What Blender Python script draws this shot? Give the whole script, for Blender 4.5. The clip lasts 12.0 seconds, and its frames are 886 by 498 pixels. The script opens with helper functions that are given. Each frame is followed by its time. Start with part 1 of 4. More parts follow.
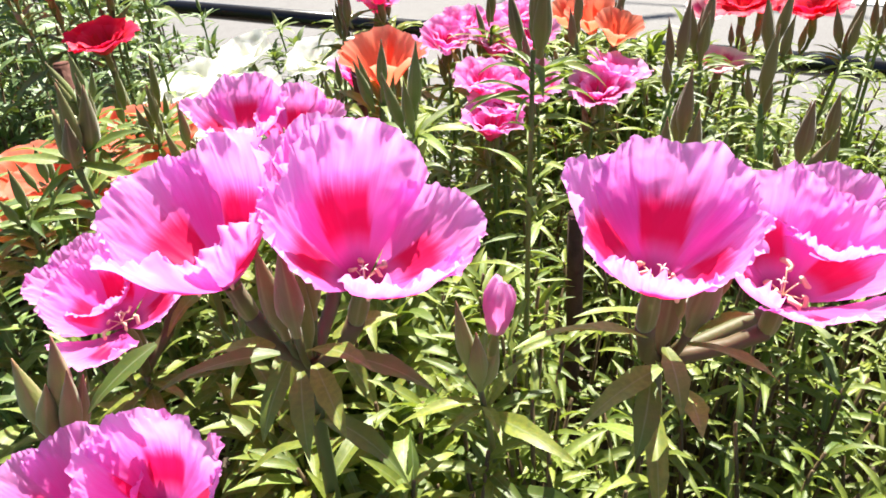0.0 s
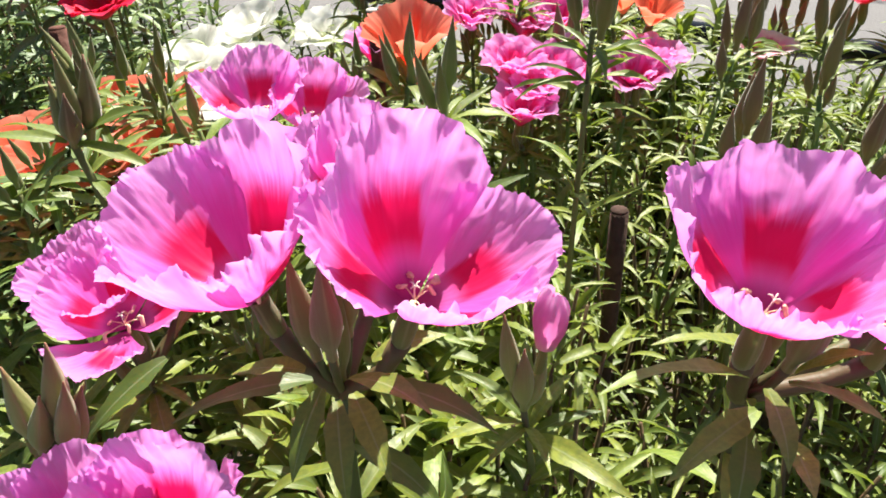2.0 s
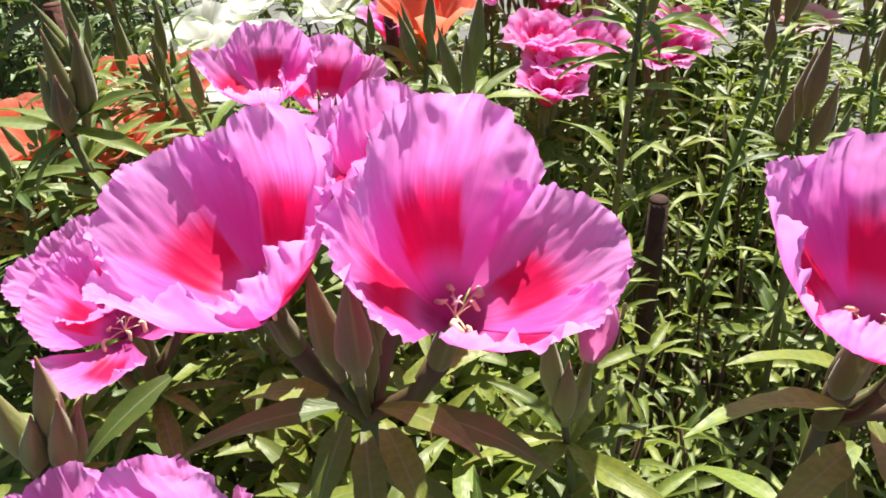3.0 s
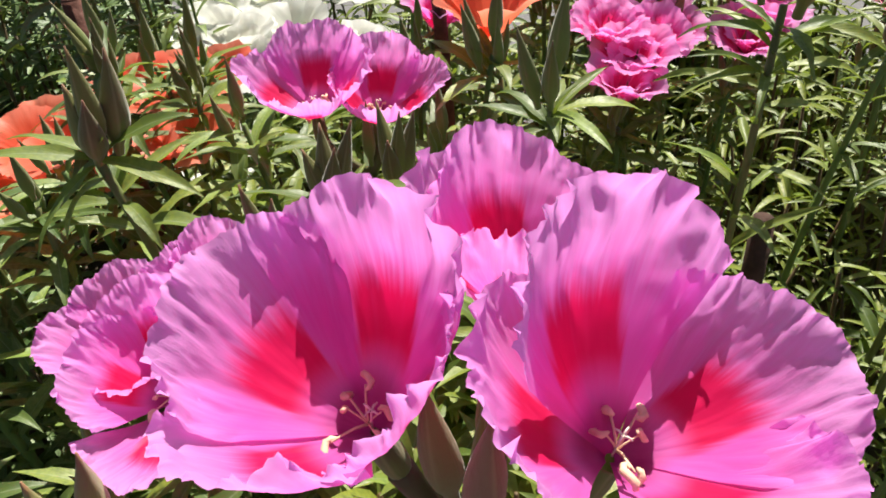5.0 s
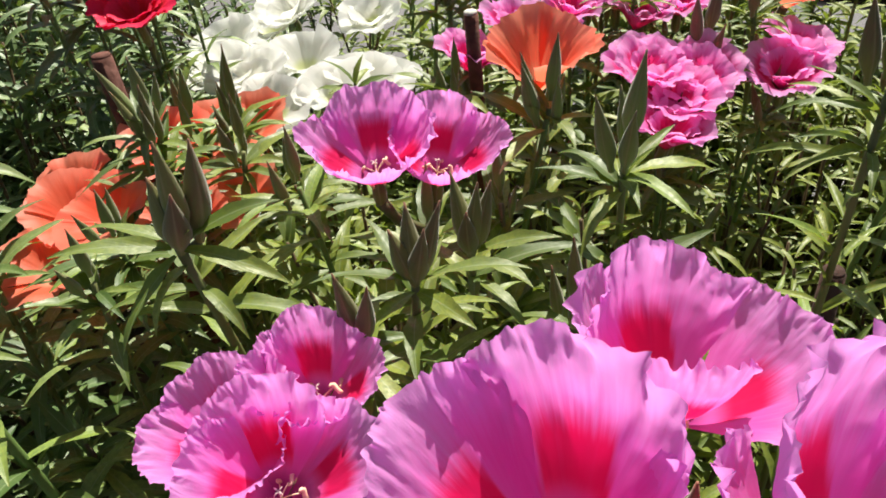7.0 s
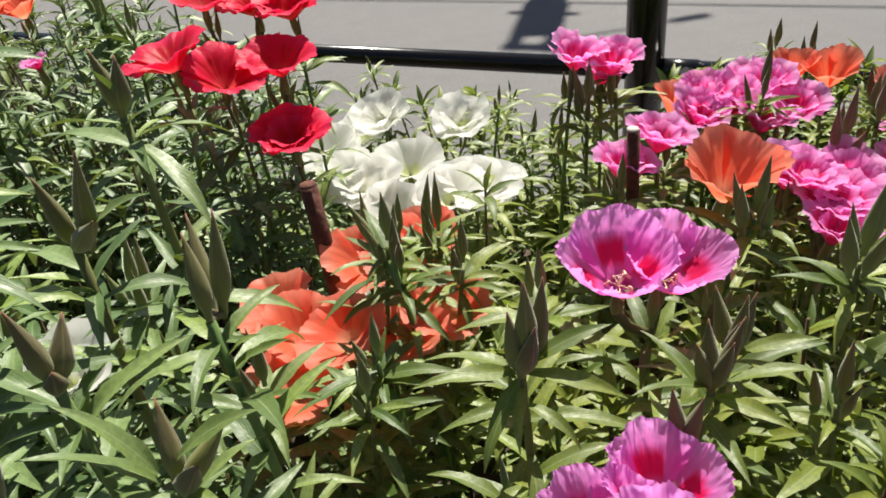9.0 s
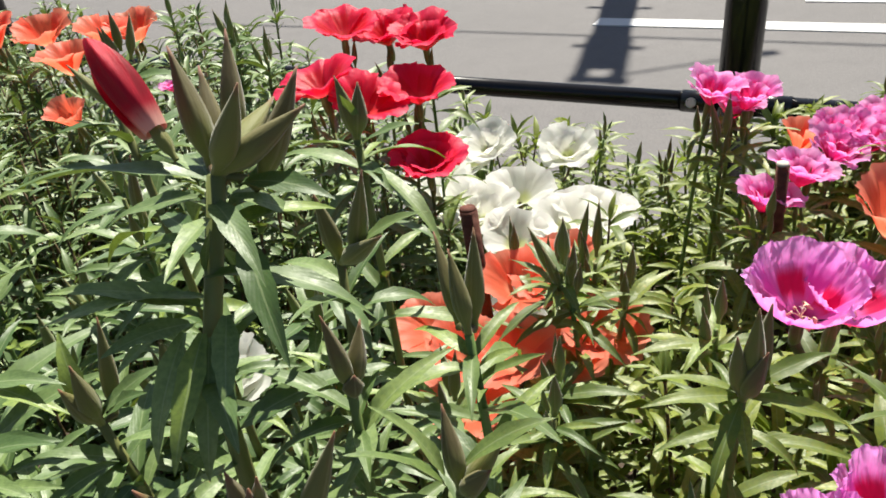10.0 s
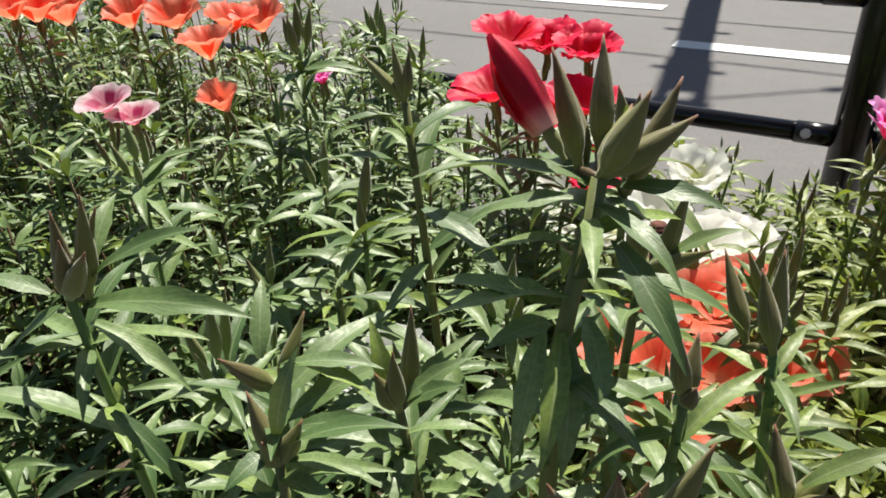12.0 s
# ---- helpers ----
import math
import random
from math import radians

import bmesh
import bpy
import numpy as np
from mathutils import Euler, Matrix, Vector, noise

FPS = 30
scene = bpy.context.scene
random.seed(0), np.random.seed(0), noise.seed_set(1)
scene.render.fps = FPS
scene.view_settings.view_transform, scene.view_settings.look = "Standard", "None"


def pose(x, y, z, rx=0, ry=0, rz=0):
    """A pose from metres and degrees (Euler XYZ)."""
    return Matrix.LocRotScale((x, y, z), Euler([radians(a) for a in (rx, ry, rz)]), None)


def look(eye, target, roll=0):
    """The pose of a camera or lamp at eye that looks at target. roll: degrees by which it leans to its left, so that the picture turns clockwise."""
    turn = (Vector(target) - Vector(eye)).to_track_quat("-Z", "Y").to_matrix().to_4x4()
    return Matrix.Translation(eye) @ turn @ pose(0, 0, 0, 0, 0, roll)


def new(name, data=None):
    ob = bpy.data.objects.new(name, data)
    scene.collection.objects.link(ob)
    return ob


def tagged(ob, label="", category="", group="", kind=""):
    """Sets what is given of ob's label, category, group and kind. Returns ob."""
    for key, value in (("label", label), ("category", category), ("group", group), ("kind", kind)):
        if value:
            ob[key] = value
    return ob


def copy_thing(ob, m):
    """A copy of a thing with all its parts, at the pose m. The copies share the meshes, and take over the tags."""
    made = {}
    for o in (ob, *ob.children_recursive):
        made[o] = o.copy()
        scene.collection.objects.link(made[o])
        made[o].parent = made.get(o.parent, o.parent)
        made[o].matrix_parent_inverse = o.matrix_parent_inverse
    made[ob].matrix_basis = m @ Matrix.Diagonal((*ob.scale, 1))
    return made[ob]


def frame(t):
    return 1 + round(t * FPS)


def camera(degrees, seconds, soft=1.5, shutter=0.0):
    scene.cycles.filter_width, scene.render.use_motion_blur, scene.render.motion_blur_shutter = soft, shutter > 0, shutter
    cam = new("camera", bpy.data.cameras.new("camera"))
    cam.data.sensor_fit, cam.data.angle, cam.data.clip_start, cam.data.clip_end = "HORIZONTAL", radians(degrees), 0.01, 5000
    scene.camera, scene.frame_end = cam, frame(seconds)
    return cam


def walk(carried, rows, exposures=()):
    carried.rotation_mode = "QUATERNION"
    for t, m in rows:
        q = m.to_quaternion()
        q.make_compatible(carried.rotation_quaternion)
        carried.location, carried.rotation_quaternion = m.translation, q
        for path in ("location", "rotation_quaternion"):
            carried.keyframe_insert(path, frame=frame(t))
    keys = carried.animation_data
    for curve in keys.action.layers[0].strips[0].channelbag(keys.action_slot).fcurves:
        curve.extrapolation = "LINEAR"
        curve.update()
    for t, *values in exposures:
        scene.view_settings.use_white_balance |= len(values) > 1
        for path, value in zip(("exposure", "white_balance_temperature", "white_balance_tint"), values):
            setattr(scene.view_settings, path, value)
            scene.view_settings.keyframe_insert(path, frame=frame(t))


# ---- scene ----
cam = camera(63.4, 12.0, soft=1.75)
PATH = [
    (0, (0.0016, 0.0010, 0.5002), (-0.0142, 0.3363, 0.2827), -4.78),
    (0.5, (-0.0073, 0.0046, 0.5026), (-0.0120, 0.3412, 0.2865), -3.67),
    (1, (-0.0128, 0.0113, 0.5050), (-0.0174, 0.3473, 0.2881), -3.36),
    (1.5, (-0.0170, 0.0233, 0.5010), (-0.0251, 0.3559, 0.2790), -3.27),
    (2, (-0.0195, 0.0365, 0.4920), (-0.0325, 0.3639, 0.2625), -3.00),
    (2.5, (-0.0243, 0.0494, 0.4864), (-0.0399, 0.3739, 0.2530), -3.30),
    (3, (-0.0298, 0.0644, 0.4816), (-0.0468, 0.3850, 0.2429), -3.62),
    (5, (-0.0573, 0.1139, 0.4813), (-0.0836, 0.4229, 0.2287), -5.44),
    (5.5, (-0.0613, 0.1230, 0.4809), (-0.0881, 0.4296, 0.2254), -5.75),
    (6, (-0.0701, 0.1320, 0.4833), (-0.0924, 0.4388, 0.2277), -5.62),
    (6.5, (-0.0815, 0.1356, 0.4935), (-0.1020, 0.4427, 0.2380), -5.96),
    (8.5, (-0.1895, 0.1290, 0.5425), (-0.1771, 0.4548, 0.3107), -5.87),
    (9, (-0.2333, 0.1260, 0.5569), (-0.2288, 0.4581, 0.3341), -7.24),
    (9.5, (-0.2758, 0.1237, 0.5650), (-0.2774, 0.4606, 0.3493), -7.28),
    (10, (-0.3168, 0.1175, 0.5706), (-0.3281, 0.4590, 0.3626), -6.75),
    (10.5, (-0.3473, 0.1092, 0.5726), (-0.3676, 0.4527, 0.3687), -5.98),
    (11, (-0.3729, 0.1054, 0.5773), (-0.3974, 0.4491, 0.3740), -5.10),
    (11.5, (-0.3976, 0.1078, 0.5793), (-0.4234, 0.4505, 0.3746), -4.09),
    (12, (-0.4256, 0.1148, 0.5790), (-0.4521, 0.4581, 0.3753), -3.09),
]
walk(cam, [(t, look(eye, target, roll)) for t, eye, target, roll in PATH],
     exposures=[(0.0, 1.74), (1.0, 1.54), (2.5, 1.24), (5.5, 0.84), (6.5, 0.88), (8.5, 0.74), (10.5, 0.92), (12.0, 0.78)])

# ---- light ----
SUN_AZ, SUN_EL = 17.6, 56.0        # degrees: from +y towards +x, and above the horizon
sun_way = Vector((math.sin(radians(SUN_AZ)) * math.cos(radians(SUN_EL)),
                  math.cos(radians(SUN_AZ)) * math.cos(radians(SUN_EL)), math.sin(radians(SUN_EL))))
world = bpy.data.worlds.new("daylight")
scene.world = world
world.use_nodes = True
wn = world.node_tree.nodes
sky = wn.new("ShaderNodeTexSky")
sky.sky_type, sky.sun_disc = "NISHITA", False
sky.sun_elevation, sky.sun_rotation = radians(SUN_EL), radians(SUN_AZ)
wn["Background"].inputs["Strength"].default_value = 0.044
world.node_tree.links.new(sky.outputs["Color"], wn["Background"].inputs["Color"])
sun = new("sun", bpy.data.lights.new("sun", "SUN"))
sun.data.energy, sun.data.angle, sun.data.color = 5.0, radians(0.5), (1.0, 0.95, 0.84)
sun.matrix_world = look(sun_way * 30, (0, 0, 0))


# ---- materials ----
class Mat:
    """A node material, with short ways to add and join nodes."""

    def __init__(self, name):
        self.m = bpy.data.materials.new(name)
        self.m.use_nodes = True
        self.t = self.m.node_tree
        self.t.nodes.clear()
        self.out = self.node("ShaderNodeOutputMaterial")

    def node(self, kind, **given):
        n = self.t.nodes.new(kind)
        for key, value in given.items():
            if key == "op":
                n.operation = value
            elif key == "blend":
                n.data_type, n.blend_type = "RGBA", value
        return n

    def put(self, value, socket):
        if isinstance(value, bpy.types.NodeSocket):
            self.t.links.new(value, socket)
        elif isinstance(value, tuple) and len(value) == 3 and socket.type == "RGBA":
            socket.default_value = (*value, 1)
        else:
            socket.default_value = value

    def math(self, op, a, b=0.0, c=0.0):
        n = self.node("ShaderNodeMath", op=op)
        for i, v in enumerate((a, b, c)):
            self.put(v, n.inputs[i])
        return n.outputs[0]

    def mix(self, f, a, b, blend="MIX"):
        n = self.node("ShaderNodeMix", blend=blend)
        self.put(f, n.inputs[0]), self.put(a, n.inputs[6]), self.put(b, n.inputs[7])
        return n.outputs[2]

    def noise(self, vector, scale, detail=3.0, rough=0.55):
        n = self.node("ShaderNodeTexNoise")
        self.put(vector, n.inputs["Vector"])
        n.inputs["Scale"].default_value, n.inputs["Detail"].default_value, n.inputs["Roughness"].default_value = scale, detail, rough
        return n.outputs["Fac"]

    def step(self, v, lo, hi, a=0.0, b=1.0):
        n = self.node("ShaderNodeMapRange")
        n.interpolation_type = "SMOOTHSTEP"
        for i, x in enumerate((v, lo, hi, a, b)):
            self.put(x, n.inputs[i])
        return n.outputs[0]

    def coord(self, which="Object"):
        return self.node("ShaderNodeTexCoord").outputs[which]

    def scaled(self, vector, s):
        n = self.node("ShaderNodeVectorMath", op="MULTIPLY")
        self.put(vector, n.inputs[0]), self.put(s, n.inputs[1])
        return n.outputs[0]

    def uv(self):
        n = self.node("ShaderNodeSeparateXYZ")
        self.put(self.coord("UV"), n.inputs[0])
        return n.outputs[0], n.outputs[1]

    def random(self):
        return self.node("ShaderNodeObjectInfo").outputs["Random"]

    def island(self):
        return self.node("ShaderNodeNewGeometry").outputs["Random Per Island"]

    def bump(self, height, strength=0.3, distance=0.001):
        n = self.node("ShaderNodeBump")
        self.put(height, n.inputs["Height"])
        n.inputs["Strength"].default_value, n.inputs["Distance"].default_value = strength, distance
        return n.outputs[0]

    def surface(self, colour, rough=0.6, metal=0.0, normal=None, thin=None, thin_colour=None, spec=0.5, sheen=0.0):
        b = self.node("ShaderNodeBsdfPrincipled")
        self.put(colour, b.inputs["Base Color"]), self.put(rough, b.inputs["Roughness"])
        b.inputs["Metallic"].default_value, b.inputs["Specular IOR Level"].default_value = metal, spec
        b.inputs["Sheen Weight"].default_value = sheen
        if normal is not None:
            self.put(normal, b.inputs["Normal"])
        shader = b.outputs[0]
        if thin is not None:
            t = self.node("ShaderNodeBsdfTranslucent")
            self.put(thin_colour if thin_colour is not None else colour, t.inputs["Color"])
            mx = self.node("ShaderNodeMixShader")
            self.put(thin, mx.inputs[0])
            self.t.links.new(shader, mx.inputs[1]), self.t.links.new(t.outputs[0], mx.inputs[2])
            shader = mx.outputs[0]
        self.t.links.new(shader, self.out.inputs["Surface"])
        return self.m


def leaf_material(name, by_island=False, gloss=0.62):
    """Grey-green lance leaves with a pale midrib; some are yellower."""
    k = Mat(name)
    u, v = k.uv()
    pick = k.island() if by_island else k.random()
    place = k.node("ShaderNodeSeparateXYZ")
    k.put(k.node("ShaderNodeNewGeometry").outputs["Position"], place.inputs[0])
    sort = k.step(place.outputs[0], -0.42, -0.16, 1.0, 0.0)          # the greyer-leaved sort grows at that end of the bed
    base = k.mix(sort, k.mix(pick, (0.072, 0.116, 0.014), (0.305, 0.340, 0.048)), k.mix(pick, (0.056, 0.112, 0.030), (0.217, 0.302, 0.108)))
    base = k.mix(k.step(pick, 0.86, 0.97), base, (0.22, 0.30, 0.05))
    grain = k.noise(k.coord(), 420.0, 4.0)
    base = k.mix(k.step(grain, 0.3, 0.75), base, k.mix(0.5, base, (0.04, 0.085, 0.022)))
    rib = k.step(k.math("ABSOLUTE", v), 0.03, 0.10, 1.0, 0.0)
    base = k.mix(k.math("MULTIPLY", rib, 0.45), base, (0.30, 0.36, 0.18))
    veins = k.math("SINE", k.math("ADD", k.math("MULTIPLY", u, 60.0), k.math("MULTIPLY", k.math("ABSOLUTE", v), -22.0)))
    height = k.math("ADD", k.math("MULTIPLY", veins, 0.07), grain)
    rough = k.step(grain, 0.2, 0.8, 0.42, 0.60)
    return k.surface(base, rough, normal=k.bump(height, 0.25, 0.0006), thin=k.math("MULTIPLY_ADD", sort, -0.15, 0.25),
                     thin_colour=k.mix(0.65, base, (0.44, 0.58, 0.05)), spec=gloss)


def bud_material(name, low, high, tip, start=0.22, full=0.78):
    """Downy pointed buds: light green at the foot, browner to the tip."""
    k = Mat(name)
    u, v = k.uv()
    pick = k.random()
    grain = k.noise(k.scaled(k.coord(), (900.0, 900.0, 160.0)), 1.0, 4.0)
    f = k.step(k.math("ADD", u, k.math("MULTIPLY", k.math("SUBTRACT", grain, 0.5), 0.35)), start, full)
    c = k.mix(f, low, k.mix(k.math("MULTIPLY", pick, 0.8), high, low))
    c = k.mix(k.math("MULTIPLY", k.step(u, 0.82, 1.0), 0.7), c, tip)
    ridge = k.step(k.math("ABSOLUTE", k.math("SINE", k.math("MULTIPLY", v, 12.566))), 0.0, 0.50, 1.0, 0.0)
    c = k.mix(k.math("MULTIPLY", ridge, 0.40), c, (0.34, 0.30, 0.14))
    return k.surface(c, 0.62, normal=k.bump(grain, 0.5, 0.0006), thin=0.10, spec=0.30, sheen=0.26)


def stem_material(name, a, b):
    k = Mat(name)
    u, v = k.uv()
    grain = k.noise(k.scaled(k.coord(), (500.0, 500.0, 60.0)), 1.0, 3.0)
    c = k.mix(k.step(k.math("ADD", k.random(), k.math("MULTIPLY", grain, 0.5)), 0.3, 1.1), a, b)
    return k.surface(c, 0.55, normal=k.bump(grain, 0.3, 0.0006), thin=0.05, spec=0.4)


def petal_material(name, main, edge, base, blotch=None, thin=0.54, streaks=0.3, blotch_lo=0.30, blotch_hi=0.66, relief=0.26, fringe_by=0.30, rim_from=0.58, streak_relief=1.0, foot_to=0.34):
    """Silky petal: fine veins run from foot to rim; a fringed blotch where the kind has one."""
    k = Mat(name)
    u, v = k.uv()
    comb = k.node("ShaderNodeCombineXYZ")
    k.put(k.math("MULTIPLY", v, 28.0), comb.inputs[0]), k.put(k.math("MULTIPLY", u, 2.2), comb.inputs[1])
    k.put(k.math("MULTIPLY", k.random(), 40.0), comb.inputs[2])
    fine = k.noise(comb.outputs[0], 1.0, 4.0, 0.6)
    wide = k.noise(comb.outputs[0], 0.24, 3.0, 0.5)
    rim = k.step(k.math("ADD", u, k.math("MULTIPLY", k.math("SUBTRACT", fine, 0.5), 0.25)), rim_from, 0.98)
    c = k.mix(rim, main, edge)
    c = k.mix(k.math("MULTIPLY", k.step(fine, 0.45, 0.75), streaks), c, edge)
    c = k.mix(k.step(u, 0.10, foot_to, 1.0, 0.0), c, base)
    if blotch is not None:
        fringe = k.math("MULTIPLY", k.math("SUBTRACT", fine, 0.5), fringe_by)
        side = k.step(k.math("ADD", k.math("MULTIPLY", k.math("ABSOLUTE", v), k.step(u, 0.10, 0.70, 0.55, 1.0)), k.math("MULTIPLY", k.math("SUBTRACT", wide, 0.5), 0.24)), 0.33, 0.44, 1.0, 0.0)
        top = k.step(k.math("ADD", u, fringe), blotch_hi - 0.09, blotch_hi + 0.09, 1.0, 0.0)
        foot = k.step(u, blotch_lo - 0.14, blotch_lo + 0.04)
        m = k.math("MULTIPLY", k.math("MULTIPLY", side, top), foot)
        c = k.mix(k.math("MULTIPLY", m, k.step(wide, 0.05, 0.45, 0.85, 1.0)), c, blotch)
    folds = k.noise(k.scaled(comb.outputs[0], (0.9, 3.2, 1.0)), 1.0, 3.0, 0.6)
    crinkle = k.math("ADD", k.math("ADD", k.math("MULTIPLY", fine, streak_relief), k.math("MULTIPLY", folds, k.step(u, 0.45, 1.0, 0.0, 2.2))), k.math("MULTIPLY", k.noise(k.coord(), 9.0, 4.0, 0.65), k.step(u, 0.3, 1.0, 0.3, 1.6)))
    return k.surface(c, 0.48, normal=k.bump(crinkle, relief, 0.0010), thin=thin, spec=0.3, sheen=0.05)


LEAF = leaf_material("leaf")
LEAF_STUFF = leaf_material("leaf_mass", True, 0.55)
BUD = bud_material("bud", (0.185, 0.200, 0.045), (0.122, 0.098, 0.038), (0.26, 0.070, 0.05), 0.12, 0.62)
BUD_FRESH = bud_material("fresh_bud", (0.27, 0.30, 0.080), (0.235, 0.150, 0.075), (0.32, 0.10, 0.07), 0.30, 0.90)
BUD_BROWN = bud_material("brown_bud", (0.24, 0.205, 0.070), (0.215, 0.124, 0.066), (0.30, 0.09, 0.06), 0.06, 0.50)
BUD_GREEN = bud_material("green_bud", (0.19, 0.245, 0.062), (0.155, 0.155, 0.052), (0.16, 0.085, 0.05))
BUD_YOUNG = bud_material("young_bud", (0.15, 0.23, 0.07), (0.10, 0.16, 0.06), (0.14, 0.13, 0.06))
STEM = stem_material("stem", (0.13, 0.21, 0.055), (0.15, 0.16, 0.05))
STEM_DARK = stem_material("dark_stem", (0.085, 0.118, 0.036), (0.112, 0.076, 0.036))
PINK = petal_material("pink_petal", (0.92, 0.16, 0.62), (0.93, 0.39, 0.86), (0.52, 0.05, 0.28), (0.90, 0.010, 0.13), thin=0.56, streaks=0.14, blotch_lo=0.33, blotch_hi=0.61, relief=0.20, fringe_by=0.12, rim_from=0.48, streak_relief=0.35, foot_to=0.27)
HOT = petal_material("hot_pink_petal", (0.91, 0.15, 0.53), (0.93, 0.40, 0.77), (0.86, 0.05, 0.26), (0.85, 0.05, 0.26), blotch_hi=0.70)
ORANGE = petal_material("orange_petal", (0.98, 0.185, 0.095), (0.98, 0.30, 0.20), (0.96, 0.40, 0.24), thin=0.55, streaks=0.12, relief=0.10)
RED = petal_material("red_petal", (0.76, 0.006, 0.052), (0.84, 0.020, 0.095), (0.80, 0.05, 0.06), (0.70, 0.006, 0.025), thin=0.42)
RED_ROLL = petal_material("rolled_red_petal", (0.50, 0.006, 0.030), (0.88, 0.040, 0.085), (0.92, 0.50, 0.42), (0.34, 0.004, 0.02), thin=0.40, blotch_lo=0.4, blotch_hi=0.9)
PINK_ROLL = petal_material("rolled_pink_petal", (0.88, 0.24, 0.60), (0.91, 0.46, 0.79), (0.84, 0.40, 0.56), thin=0.45)
WHITE = petal_material("white_petal", (0.88, 0.88, 0.82), (0.90, 0.90, 0.87), (0.74, 0.78, 0.42), thin=0.58, relief=0.10)
PALE = petal_material("pale_pink_petal", (0.88, 0.40, 0.50), (0.90, 0.72, 0.76), (0.80, 0.30, 0.30), (0.62, 0.04, 0.16))


def plain(name, colour, rough, metal=0.0, grain=60.0, amount=0.3, bump=0.15, other=None):
    k = Mat(name)
    n1, n2 = k.noise(k.coord(), grain, 5.0), k.noise(k.coord(), grain * 0.07, 3.0)
    dark = other or tuple(c * 0.6 for c in colour)
    c = k.mix(k.math("MULTIPLY", k.step(n1, 0.3, 0.75), amount), colour, dark)
    c = k.mix(k.math("MULTIPLY", k.step(n2, 0.35, 0.7), amount), c, dark)
    return k.surface(c, k.step(n1, 0.2, 0.8, rough * 0.85, min(1, rough * 1.15)), metal, k.bump(n1, bump, 0.002))


STAMEN = plain("stamen", (0.84, 0.62, 0.40), 0.6, grain=500.0)
STIGMA = plain("stigma", (0.80, 0.70, 0.62), 0.6, grain=500.0)
SOIL = plain("soil", (0.105, 0.074, 0.046), 0.95, grain=90.0, amount=0.7, bump=0.9, other=(0.035, 0.025, 0.017))
PAINT = plain("black_gloss_paint", (0.012, 0.011, 0.012), 0.22, grain=40.0, amount=0.5, bump=0.05)
STEEL = plain("bright_bolt_steel", (0.62, 0.60, 0.58), 0.3, 1.0, grain=200.0)
RUST = plain("rusty_stake", (0.20, 0.058, 0.030), 0.85, grain=160.0, amount=0.7, bump=0.6, other=(0.05, 0.018, 0.012))
# stake brown made darker: the shade among the stems is in the colour
SHADED_STAKE = plain("shaded_stake", (0.075, 0.032, 0.018), 0.9, grain=160.0, amount=0.6, bump=0.6, other=(0.03, 0.014, 0.009))
PALE_END = plain("weathered_cut_end", (0.62, 0.58, 0.50), 0.8, grain=300.0)
CONCRETE = plain("concrete", (0.36, 0.35, 0.33), 0.85, grain=30.0)
LINE = plain("road_paint", (0.70, 0.70, 0.68), 0.6, grain=70.0, amount=0.22, other=(0.45, 0.45, 0.44))


def asphalt_material():
    k = Mat("asphalt")
    co = k.coord()
    fine, mid, big = k.noise(co, 260.0, 4.0), k.noise(co, 14.0, 4.0), k.noise(co, 1.3, 3.0)
    c = k.mix(k.step(fine, 0.35, 0.7), (0.125, 0.119, 0.119), (0.178, 0.170, 0.168))
    c = k.mix(k.math("MULTIPLY", k.step(mid, 0.4, 0.7), 0.25), c, (0.105, 0.10, 0.10))
    c = k.mix(k.math("MULTIPLY", k.step(big, 0.4, 0.65), 0.3), c, (0.12, 0.115, 0.115))
    return k.surface(c, 0.85, normal=k.bump(fine, 0.5, 0.003))


ASPHALT = asphalt_material()


# ---- mesh helpers ----
def mesh(name, verts, faces, uvs=None, smooth=True):
    me = bpy.data.meshes.new(name)
    me.from_pydata([tuple(v) for v in verts], [], [tuple(f) for f in faces])
    if uvs is not None:
        layer = me.uv_layers.new(name="UVMap")
        idx = np.empty(len(me.loops), dtype=np.int32)
        me.loops.foreach_get("vertex_index", idx)
        layer.data.foreach_set("uv", np.asarray(uvs, dtype=np.float32)[idx].ravel())
    if smooth:
        me.polygons.foreach_set("use_smooth", np.ones(len(me.polygons), dtype=bool))
    me.update()
    return me


def bm_mesh(name, bm, smooth=False):
    me = bpy.data.meshes.new(name)
    bm.to_mesh(me)
    bm.free()
    if smooth:
        me.polygons.foreach_set("use_smooth", np.ones(len(me.polygons), dtype=bool))
    return me


def piece(name, me, material, parent=None, m=None, label=""):
    """Links a mesh as one object, under a thing or a part where parent is given."""
    if not me.materials:
        me.materials.append(material)
    ob = new(name, me)
    if parent is not None:
        ob.parent = parent
    if m is not None:
        ob.matrix_basis = m
    if label:
        tagged(ob, label)
    return ob


def grid_faces(nu, nv, wrap=False):
    out = []
    for i in range(nu - 1):
        for j in range(nv if wrap else nv - 1):
            a, b = i * nv + j, i * nv + (j + 1) % nv
            out.append((a, b, b + nv, a + nv))
    return out


